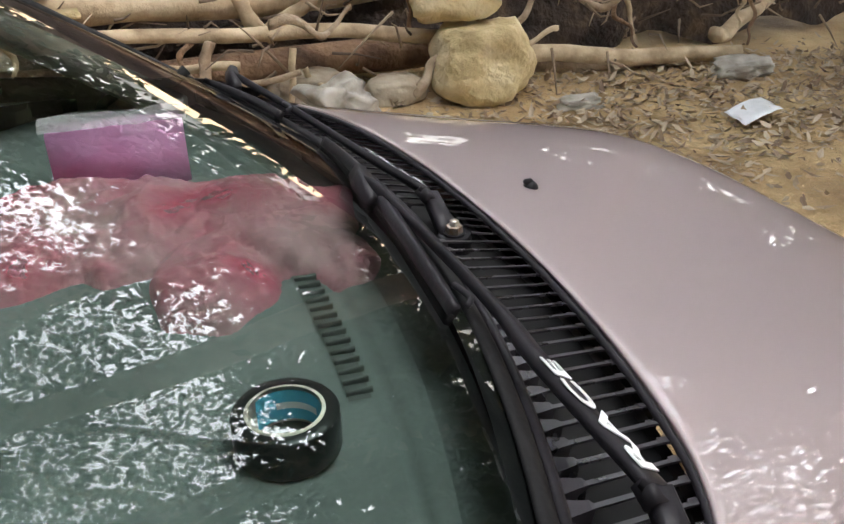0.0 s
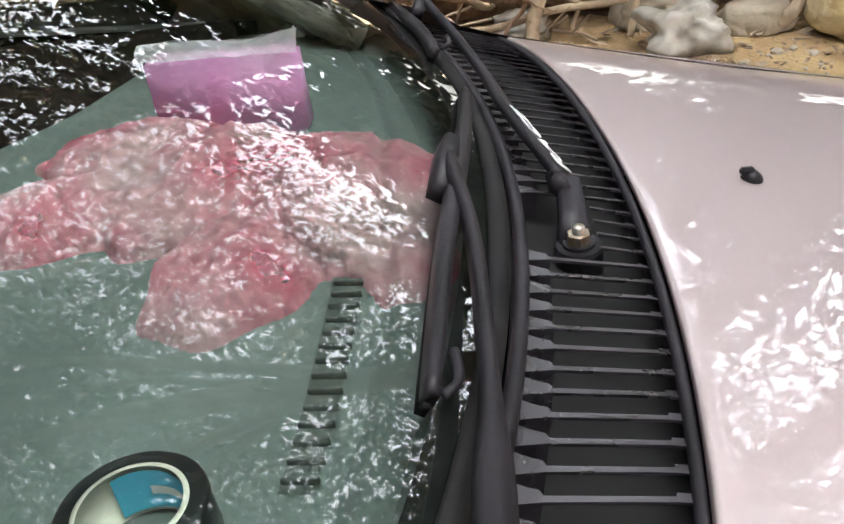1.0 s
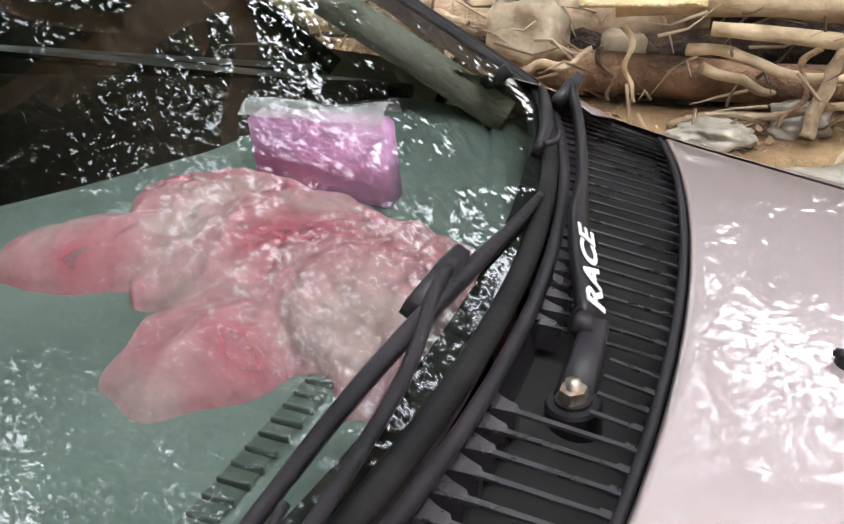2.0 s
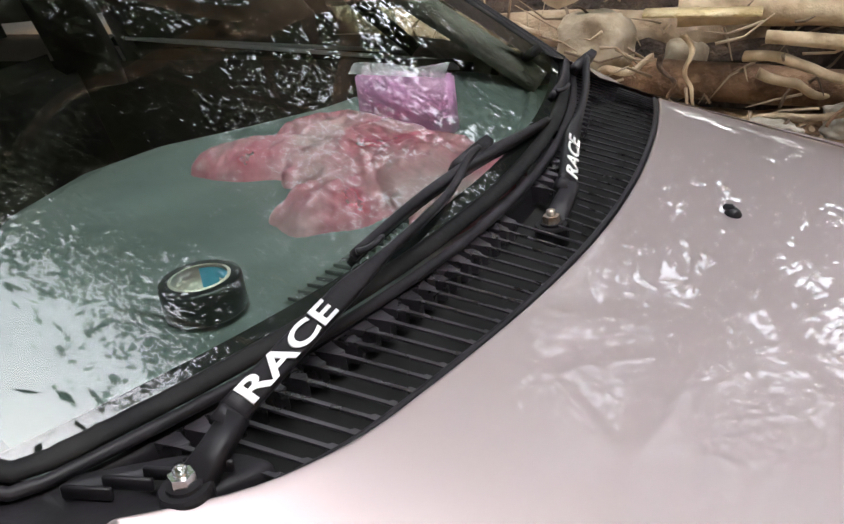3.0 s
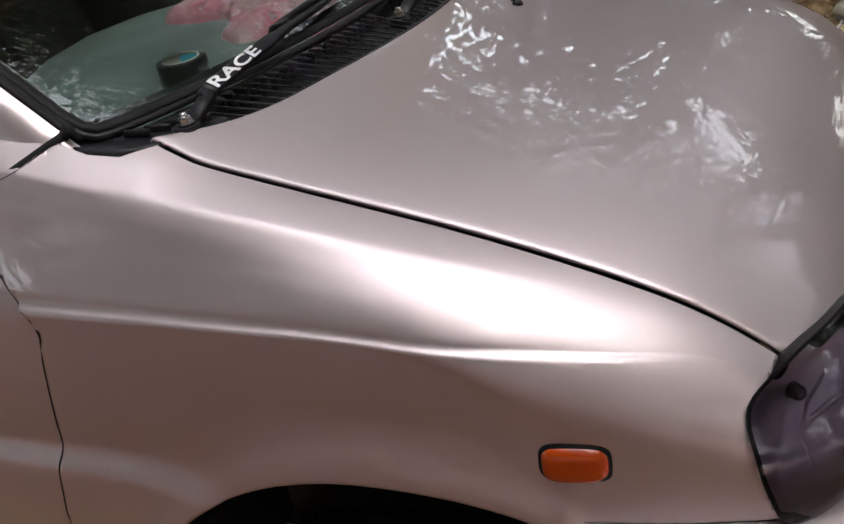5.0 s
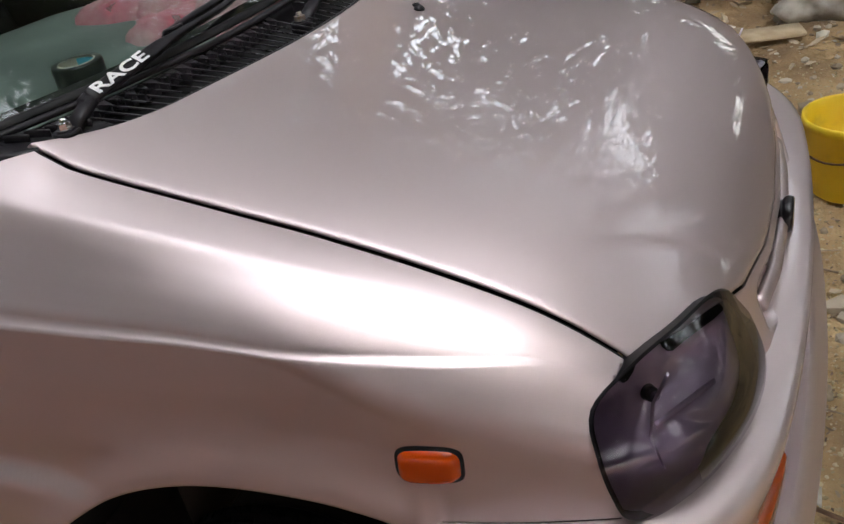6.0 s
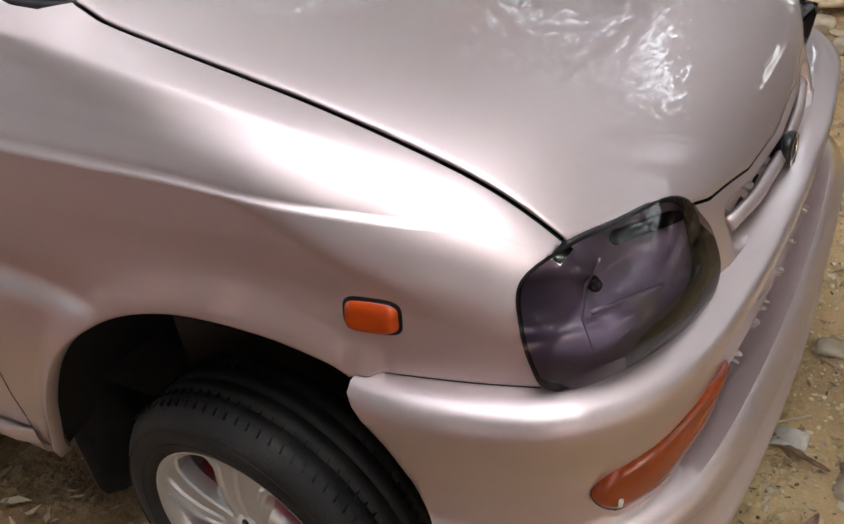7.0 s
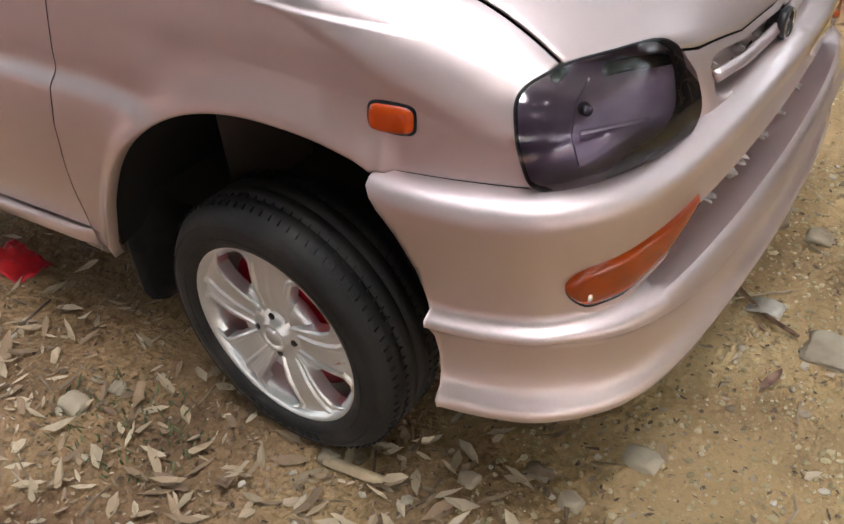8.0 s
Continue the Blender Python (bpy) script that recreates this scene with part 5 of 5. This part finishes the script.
def rock_mesh(size, seed, at=(0, 0, 0), sub=4, rough=0.22):
    bm = bmesh.new()
    bmesh.ops.create_icosphere(bm, subdivisions=sub, radius=1.0)
    for v in bm.verts:
        n = v.co.normalized()
        k = 1 + rough * noise.noise(n * 1.3 + Vector((seed, 0, 0))) + rough * 0.45 * noise.noise(n * 3.1 + Vector((0, seed, 0))) + rough * 0.2 * noise.noise(n * 8 + Vector((0, 0, seed)))
        c = Vector((max(-0.8, min(0.8, n.x)), max(-0.8, min(0.8, n.y)), max(-0.78, min(0.78, n.z)))) * 1.15
        v.co = Vector((c.x * size[0], c.y * size[1], c.z * size[2])) * k + Vector(at)
    return bm


for size, at, seed, mat, label in (((0.235, 0.20, 0.205), (1.36, 3.03, 0.15), 2.2, limestone, "large yellow limestone boulder on the soil"),
                                   ((0.22, 0.19, 0.13), (1.30, 3.20, 0.455), 5.1, limestone, "yellowish rock lying on the boulder"),
                                   ((0.17, 0.12, 0.075), (0.58, 3.32, 0.05), 7.7, stone_mat, "pale flat stone beside the log"),
                                   ((0.15, 0.10, 0.07), (0.95, 3.12, 0.04), 8.3, stone_mat, "pale rough stone beside the log"),
                                   ((0.12, 0.1, 0.16), (-0.78, 3.75, 0.14), 9.1, stone_mat, "upright pale stone under the logs"),
                                   ((0.17, 0.1, 0.15), (-1.15, 3.5, 0.36), 9.9, stone_mat, "grey-brown boulder in the pile"),
                                   ((0.06, 0.05, 0.035), (0.30, 2.35, 0.02), 4.0, stone_mat, "pale stone on the soil"),
                                   ((0.05, 0.035, 0.03), (0.43, 2.15, 0.02), 4.5, stone_mat, "small pale stone on the soil"),
                                   ((0.034, 0.026, 0.014), (0.575, -0.42, 0.006), 6.0, stone_mat, "flat pale stone near the bumper"),
                                   ((0.022, 0.018, 0.013), (0.51, -0.57, 0.006), 6.5, stone_mat, "pale stone near the bumper"),
                                   ((0.022, 0.018, 0.014), (0.083, -0.712, 0.008), 7.1, stone_mat, "white stone against the tyre"),
                                   ((0.032, 0.028, 0.02), (-0.47, -0.87, 0.008), 7.4, stone_mat, "rough tan stone on the soil"),
                                   ((0.055, 0.05, 0.035), (0.53, 0.44, 0.015), 8.8, stone_mat, "grey lump of rubble on the soil"),
                                   ((0.07, 0.055, 0.008), (0.80, 0.03, 0.002), 9.4, stone_mat, "flat pale slab half buried in soil"),
                                   ((0.03, 0.02, 0.018), (0.60, 1.02, 0.01), 9.6, stone_mat, "pale stone by the bucket")):
    tagged(part("rock", rock_mesh(size, seed, at, 4 if max(size) > 0.1 else 3), mat), label, "rock")

# bank close behind the logs, the shade of their gaps in its colour
tagged(part("backdrop_bank", sheet(lambda x, v: (x, 3.62 + 1.5 * v * v + 0.12 * noise.noise((x * 2, v * 3, 1)) + 0.05 * noise.noise((x * 7, v * 9, 4)), -0.1 + 1.1 * v + 0.10 * noise.noise((x * 2.3, v * 4, 6))), span(-9, 11, 260), span(0, 1, 24)), shaded_bank_mat), "earth bank behind the woodpile, darkened to stand for shade", "bank", kind="structure")


# ---- litter ----
def scraps(name, n, region, size, flat, seed, mat, label, category, lift=0.0, slim=0.45):
    """Many small curled leaves or chips in one mesh."""
    rng = np.random.default_rng(seed)
    verts, faces = [], []
    for _ in range(n):
        x0, x1, y0, y1 = region[rng.integers(len(region))]
        x, y = rng.uniform(x0, x1), rng.uniform(y0, y1)
        x, y = x + rng.normal(0, 0.12), y + rng.normal(0, 0.12)
        L, a = rng.uniform(*size), rng.uniform(0, 6.283)
        w, curl = L * slim * rng.uniform(0.6, 1.2), rng.uniform(-0.2, 0.5) * L
        tilt, roll = rng.normal(0, flat), rng.normal(0, flat)
        z = ground_height(x, y) + lift + abs(tilt) * L * 0.35 + 0.002
        j = rng.uniform(0.55, 1.25, 6)
        pts = [(-0.5 * j[0], 0.1 * (j[1] - 0.9)), (-0.25, 0.4 * j[1]), (0.1 + 0.2 * (j[2] - 0.9), 0.5 * j[2]), (0.5 * j[3], 0.2 * (j[4] - 0.9)), (0.1, -0.5 * j[4]), (-0.25 - 0.2 * (j[0] - 0.9), -0.4 * j[5]), (0.0, 0.0)]
        k = len(verts)
        for px, py in pts:
            lx, ly = px * L, py * w
            lz = curl * (px * px + abs(py) * 0.6) + lx * tilt + ly * roll - (0.12 * w if (px, py) == (0, 0) else 0)
            verts.append((x + lx * math.cos(a) - ly * math.sin(a), y + lx * math.sin(a) + ly * math.cos(a), z + max(-0.001, lz)))
        faces += [(k + i, k + (i + 1) % 6, k + 6) for i in range(6)]
    me = bpy.data.meshes.new(name)
    me.from_pydata(verts, [], faces)
    me.materials.append(mat)
    return tagged(new(name, me), label, category, kind="stuff")


scraps("leaf_litter", 5200, [(-1.6, 4.6, 1.75, 3.4), (1.0, 4.6, 1.4, 3.3), (1.5, 4.5, 1.9, 3.3)], (0.018, 0.085), 0.45, 11, dry_leaf, "dry brown and tan leaves strewn over the soil", "leaves", slim=0.36)
scraps("leaf_litter", 900, [(-1.5, 0.0, -1.4, -0.55), (-0.9, 0.1, -1.3, -0.75), (0.0, 0.6, -1.1, -0.6)], (0.012, 0.080), 0.36, 12, dry_leaf, "dry tan leaves on the soil by the wheel", "leaves", slim=0.31)
scraps("leaf_litter", 260, [(0.45, 1.5, -0.9, 1.9)], (0.012, 0.05), 0.3, 13, dry_leaf, "few dry leaves on the soil before the bumper", "leaves")
scraps("leaf_crumbs", 9000, [(-1.5, 0.4, -1.4, -0.5), (0.3, 1.5, -1.1, 2.0)], (0.006, 0.018), 0.4, 14, twig_mat, "fine leaf crumbs and bark chips on the soil", "crumbs")


def gravel(name, n, region, size, seed, label, material=None):
    rng = np.random.default_rng(seed)
    base = bmesh.new()
    bmesh.ops.create_icosphere(base, subdivisions=1, radius=1.0)
    bv = np.array([v.co[:] for v in base.verts])
    bf = np.array([[v.index for v in f.verts] for f in base.faces])
    base.free()
    verts, faces = [], []
    for i in range(n):
        x0, x1, y0, y1 = region[rng.integers(len(region))]
        x, y = rng.uniform(x0, x1), rng.uniform(y0, y1)
        r = size[0] * (size[1] / size[0]) ** (rng.random() ** 2.2)
        s = r * rng.uniform(0.6, 1.25, 3) * (1, 1, 0.65)
        a = rng.uniform(0, 6.283)
        p = bv * s * rng.uniform(0.8, 1.2, (len(bv), 1))
        p = np.stack([p[:, 0] * math.cos(a) - p[:, 1] * math.sin(a), p[:, 0] * math.sin(a) + p[:, 1] * math.cos(a), p[:, 2]], 1)
        verts.append(p + (x, y, ground_height(x, y) + r * 0.15))
        faces.append(bf + i * len(bv))
    me = bpy.data.meshes.new(name)
    me.from_pydata(np.concatenate(verts).tolist(), [], np.concatenate(faces).tolist())
    me.materials.append(material or pebble_mat)
    return tagged(new(name, me), label, "pebbles", kind="stuff")


gravel("pebbles", 1300, [(0.35, 1.5, -1.0, 2.2), (-1.5, 0.3, -1.4, -0.5), (-0.2, 1.2, 1.8, 2.9)], (0.002, 0.014), 21, "small pale pebbles in the soil")
clod_mat = leafy("soil_clods", [(0.30, 0.24, 0.135), (0.40, 0.325, 0.19), (0.50, 0.41, 0.25), (0.58, 0.49, 0.33)], 0.95)
gravel("soil_clods", 15000, [(0.35, 1.35, -0.75, 0.8), (0.35, 1.35, -0.75, 0.8), (0.5, 1.5, 0.6, 2.4)], (0.0014, 0.008), 24, "crumbly yellowish clods of dry soil", clod_mat)
gravel("rubble", 170, [(-0.3, 1.1, 1.9, 2.9), (-0.3, 1.1, 1.9, 2.9), (0.6, 1.2, 0.5, 1.6)], (0.012, 0.045), 22, "broken rubble lumps on the soil")

rng = random.Random(9)
bm = bmesh.new()
for x0, x1, y0, y1, n in ((0.5, 1.3, -0.6, 1.4, 34), (-1.4, 0.3, -1.3, -0.6, 30), (1.0, 4.5, 1.6, 3.2, 60)):
    for _ in range(n):
        x, y, a, L = rng.uniform(x0, x1), rng.uniform(y0, y1), rng.uniform(0, 6.28), rng.uniform(0.04, 0.16)
        p = [Vector((x + math.cos(a) * L * t + 0.01 * rng.uniform(-1, 1), y + math.sin(a) * L * t, ground_height(x, y) + 0.006)) for t in (0, 0.5, 1)]
        tube(p, [0.003, 0.0028, 0.0012], 5, bm=bm)
tagged(part("ground_twigs", bm, twig_mat), "thin dry twigs lying on the soil", "twigs", kind="stuff")

# a patch of weeds beside the wheel
rng = random.Random(17)
bm = bmesh.new()
for _ in range(210):
    a, r = rng.uniform(0, 6.28), 0.16 * rng.random() ** 0.6
    x, y = -0.33 + 1.2 * r * math.cos(a), -0.85 + 0.8 * r * math.sin(a)
    h, t, w = rng.uniform(0.006, 0.026), rng.uniform(0, 6.28), rng.uniform(0.0012, 0.0026)
    z, lean = ground_height(x, y), rng.uniform(0.3, 1.2) * h
    dx, dy = math.cos(t), math.sin(t)
    p = [bm.verts.new(q) for q in ((x - w * dy, y + w * dx, z), (x + w * dy, y - w * dx, z), (x + lean * 0.5 * dx + w * dy, y + lean * 0.5 * dy - w * dx, z + h * 0.7), (x + lean * dx, y + lean * dy, z + h), (x + lean * 0.5 * dx - w * dy, y + lean * 0.5 * dy + w * dx, z + h * 0.7))]
    bm.faces.new(p)
tagged(part("weeds", bm, weed_mat, smooth=False), "low sparse green weeds growing in the soil", "weeds", kind="stuff")

# flat stones on the trodden clay
for x, y, w, d, h, seed in ((0.43, -0.54, 0.028, 0.018, 0.008, 61.0), (0.33, -0.62, 0.020, 0.018, 0.009, 62.0), (0.66, 0.40, 0.034, 0.026, 0.016, 63.0), (-0.43, -0.79, 0.019, 0.018, 0.010, 65.0), (0.13, -0.68, 0.013, 0.012, 0.009, 66.0)):
    tagged(part("stone", rock_mesh((w, d, h), seed, (x, y, ground_height(x, y) + h * 0.25), 3, 0.35), stone_mat), "flat pale stone lying on the soil", "stone")
tagged(part("dry_leaf", sheet(lambda u, v: (0.70 + 0.022 * (v - 0.5) * math.sin(math.pi * u) + 0.02 * u, -0.16 + 0.085 * u, ground_height(0.7, -0.13) + 0.006 + 0.03 * (v - 0.5) ** 2), span(0.02, 0.98, 12), span(0, 1, 6)), leaf_brown), "single dark curled leaf on the clay", "leaf")

# a split chip of wood by the tyre, a dark stick and a curled leaf
tagged(part("wood_chip", box((0.13, 0.022, 0.012), (0.145, -0.715, 0.014), 0.003, Euler((0, 0, 0.12)).to_matrix()), bare_wood), "pale split wood chip beside the tyre", "wood chip")
tagged(part("stick", tube(smooth_path([(0.56, 0.13, 0.012), (0.64, 0.06, 0.016), (0.72, 0.03, 0.012)], 4), [0.005] * 8 + [0.003], 6), dark_bark), "dark twig lying on the soil", "stick")
# crumpled sheet that stands in for a grey gravelly patch
tagged(part("gravel_patch", sheet(lambda u, v: (0.60 + 0.07 * u, 0.06 + 0.05 * v, 0.006 + 0.012 * abs(noise.noise((u * 4, v * 4, 2))) + 0.01 * math.sin(u * 3)), span(0, 1, 14), span(0, 1, 10), 0.003), plastic_bag), "small grey gravelly patch on the soil", "scrap")
wrapper = part("wrapper", sheet(lambda u, v: (-1.08 + 0.15 * u, -0.68 + 0.10 * v, 0.012 + 0.03 * abs(noise.noise((u * 5, v * 5, 8))) + 0.012 * math.sin(u * 4 + v)), span(0, 1, 18), span(0, 1, 12), 0.002), red_film)
tagged(wrapper, "crumpled red wrapper on the soil", "wrapper")
tagged(part("paper_sheet", sheet(lambda u, v: (2.22 + 0.26 * u + 0.02 * v, 2.13 + 0.17 * v + 0.06 * u, ground_height(2.3, 2.2) + 0.03 + 0.02 * math.sin(u * 2.4) + 0.008 * noise.noise((u * 4, v * 4, 2))), span(0, 1, 14), span(0, 1, 10), 0.002), paper), "folded white paper lying on dry leaves", "paper")
for x, y, w, d, h, seed in ((0.0, 3.28, 0.22, 0.18, 0.14, 1.0), (-0.32, 3.1, 0.30, 0.18, 0.10, 2.0), (0.62, 2.95, 0.30, 0.22, 0.20, 3.0), (2.9, 2.95, 0.35, 0.2, 0.10, 4.0), (1.75, 2.75, 0.22, 0.14, 0.05, 5.0), (0.12, 2.72, 0.30, 0.2, 0.07, 6.0)):
    tagged(part("plastic_sack", rock_mesh((w / 2, d / 2, h / 2), seed, (x, y, ground_height(x, y) + h * 0.4), 4, 0.55), plastic_bag), "crumpled dirty plastic sack among the rubble", "sack")
tagged(part("board", box((0.62, 0.10, 0.02), (0.30, 2.55, 0.05), 0.003, Euler((0.1, 0.03, 0.35)).to_matrix()), bare_wood), "weathered grey board lying in rubble", "board")
tagged(part("board", box((0.5, 0.09, 0.02), (-0.62, 3.3, 0.52), 0.003, Euler((0.1, 0.03, 0.1)).to_matrix()), limestone), "yellowed plank lying on the logs", "board")

def crown_mesh(seed, clumps, leaves, radius, height, leaf, loose=(0.18, 0.34)):
    rng = np.random.default_rng(seed)
    verts, faces = [], []
    for c in range(clumps):
        d = rng.normal(size=3)
        d /= np.linalg.norm(d)
        k = rng.uniform(0.35, 1.0)
        centre = np.array([d[0] * radius * k, d[1] * radius * k, height * (0.55 + 0.45 * d[2] * k)])
        r = radius * rng.uniform(*loose)
        p = rng.normal(size=(leaves, 3)) * r * 0.55 + centre
        a, b = rng.normal(size=(leaves, 3)), rng.normal(size=(leaves, 3))
        a /= np.linalg.norm(a, axis=1)[:, None]
        b -= a * (a * b).sum(1)[:, None]
        b /= np.linalg.norm(b, axis=1)[:, None]
        L = leaf * rng.uniform(0.6, 1.3, (leaves, 1))
        n = len(verts) * 1
        quad = np.stack([p - a * L, p + b * L * 0.45, p + a * L, p - b * L * 0.45], 1).reshape(-1, 3)
        verts += quad.tolist()
        faces += [(n + 4 * i, n + 4 * i + 1, n + 4 * i + 2, n + 4 * i + 3) for i in range(leaves)]
    me = bpy.data.meshes.new("crown")
    me.from_pydata(verts, [], faces)
    me.materials.append(green_leaf)
    return me


# undergrowth, mostly out of view, added to block the low sky round the yard
bush = new("bush", crown_mesh(51, 44, 110, 1.15, 2.4, 0.07))
tagged(bush, "dense dark green bush added at the edge of the yard", "bush", group="bushes")
bush.location = (-2.2, -3.9, 0)
for x, y, rz, sc in ((-3.7, -2.7, 40, 1.0), (-0.4, -4.6, 90, 1.0), (1.4, -5.0, 150, 0.95), (3.2, -5.4, 200, 1.05), (5.0, -5.6, 20, 1.2), (6.9, -4.6, 300, 1.2), (7.4, -2.6, 70, 1.5), (7.8, -0.4, 120, 1.7), (8.0, 1.4, 210, 1.8), (7.8, 4.0, 270, 1.8), (-4.6, -1.0, 200, 1.1), (-4.9, 0.9, 10, 1.1), (-4.6, 2.6, 250, 1.1),
                     (-3.4, 5.6, 130, 1.1), (-1.4, 6.6, 45, 1.6), (0.6, 6.8, 330, 1.7), (2.7, 6.6, 210, 1.7), (4.8, 6.2, 80, 1.7), (6.8, 5.4, 15, 1.6), (8.2, 2.8, 185, 1.7)):
    t = copy_thing(bush, pose(x, y, 0, 0, 0, rz))
    t.scale = (sc, sc, sc)

# bucket
bucket = thing("bucket", (0.745, 1.34, ground_height(0.745, 1.34)), "yellow plastic bucket with a wire handle on soil", "bucket", 10)
part("bucket_wall", spun([(0.0, 0.012), (0.108, 0.012), (0.133, 0.235), (0.137, 0.24), (0.143, 0.238), (0.144, 0.215), (0.137, 0.212), (0.113, 0.006), (0.108, 0.0), (0.0, 0.0)], 56, 2), yellow, bucket)
part("handle", tube(smooth_path([(-0.142, 0.0, 0.195), (-0.150, -0.06, 0.165), (-0.10, -0.13, 0.150), (0.0, -0.155, 0.155), (0.10, -0.13, 0.160), (0.150, -0.05, 0.175), (0.142, 0.0, 0.195)], 5), 0.003, 6), wire_mat, bucket, "rusty wire handle")
for s in (-1, 1):
    part("handle_lug", spun([(0.0, -0.004), (0.012, -0.004), (0.012, 0.006), (0.0, 0.008)], 14, 0, (s * 0.141, 0, 0.197)), yellow, bucket)


# ---- unseen trees, added to block sky and to be mirrored ----
def leafy_tree(x, y, size, label, seed, clumps, leaves, leaf, up=1.3, wide=2.9, tall=6.0, loose=(0.18, 0.34)):
    t = thing("tree", (x, y, 0), label, "tree", group="trees round the yard")
    part("trunk", log_mesh((0, 0, -0.2), (0.2, 0.1, 4.4), 0.17, 0.09, 27.0 + seed, 0.12), bark, t)
    for a in range(5):
        w = 2 * math.pi * a / 5
        part("limb", log_mesh((0.1, 0.05, 2.4 + 0.3 * a), (1.5 * math.cos(w), 1.5 * math.sin(w), 3.8 + 0.35 * a), 0.07, 0.025, 36.0 + seed + a, 0.15), bark, t)
    crown = new("crown", crown_mesh(seed, clumps, leaves, wide, tall, leaf, loose))
    crown.parent, crown.location = t, (0, 0, up)
    t.scale = (size, size, size)
    return t


def more_trees(first, places):
    for x, y, rz, sc in places:
        copy_thing(first, pose(x, y, 0, 0, 0, rz)).scale = (sc, sc, sc)


thin = leafy_tree(0.4, 6.4, 1.5, "tall thin-leaved green tree with light between its leaves", 4, 300, 60, 0.044, loose=(0.15, 0.34))
more_trees(thin, [(3.6, 5.8, 100, 1.45), (-2.6, 6.4, 200, 1.5), (-5.0, 6.0, 20, 1.5), (6.4, 4.2, 160, 1.35), (8.0, 1.6, 300, 1.35)])
# unseen crown added to darken what the windscreen mirrors
leafy_tree(-1.55, 4.2, 1.32, "unseen tall tree with a light crown high on a bare trunk", 8, 270, 130, 0.054, 4.6, 2.2, 3.8)
# unseen crown added to dim the high sky on the near side
leafy_tree(-1.2, -3.9, 1.3, "unseen tall tree with an airy crown, added to dim the sky", 14, 170, 90, 0.05, 4.6, 2.3, 3.8)
# an unseen tree added over the car, its crown darkening the windscreen's reflection
over = thing("tree", (4.3, 4.9, 0), "unseen leaning tree with a dense crown, added beside the car", "tree", group="trees round the yard")
part("trunk", log_mesh((0, 0, -0.2), (-2.0, -2.1, 5.6), 0.2, 0.1, 51.0, 0.15), bark, over)
for a in range(5):
    w = 2 * math.pi * a / 5
    part("limb", log_mesh((-1.4, -1.5, 3.9), (-2.3 + 1.3 * math.cos(w), -2.4 + 1.3 * math.sin(w), 6.6 + 0.25 * a), 0.07, 0.025, 52.0 + a, 0.15), bark, over)
crown = new("crown", crown_mesh(12, 230, 80, 2.5, 3.2, 0.052, (0.14, 0.32)))
crown.parent, crown.location = over, (-1.8, -1.7, 5.7)
# unseen dense trees added to close off the sky round the yard
dense = leafy_tree(-6.4, 4.4, 0.85, "unseen broad dense green tree, brown trunk, added to block sky", 6, 150, 150, 0.058)
more_trees(dense, [(-7.4, 8.0, 40, 1.05), (-6.0, 1.8, 220, 0.9), (-6.4, 6.2, 10, 0.95), (-5.2, -0.6, 15, 1.3), (-6.8, 1.6, 75, 1.0), (6.9, 0.2, 35, 1.6), (-4.2, -4.2, 130, 1.4), (-6.4, -6.0, 290, 1.6), (-0.9, -5.7, 60, 1.35), (-2.6, -8.4, 330, 1.6), (2.6, -6.3, 200, 1.4),
                   (0.6, -9.2, 20, 1.6), (5.4, -6.2, 270, 1.5), (4.0, -10.0, 110, 1.6), (8.8, -5.2, 90, 1.3), (6.4, -2.8, 145, 1.55)])
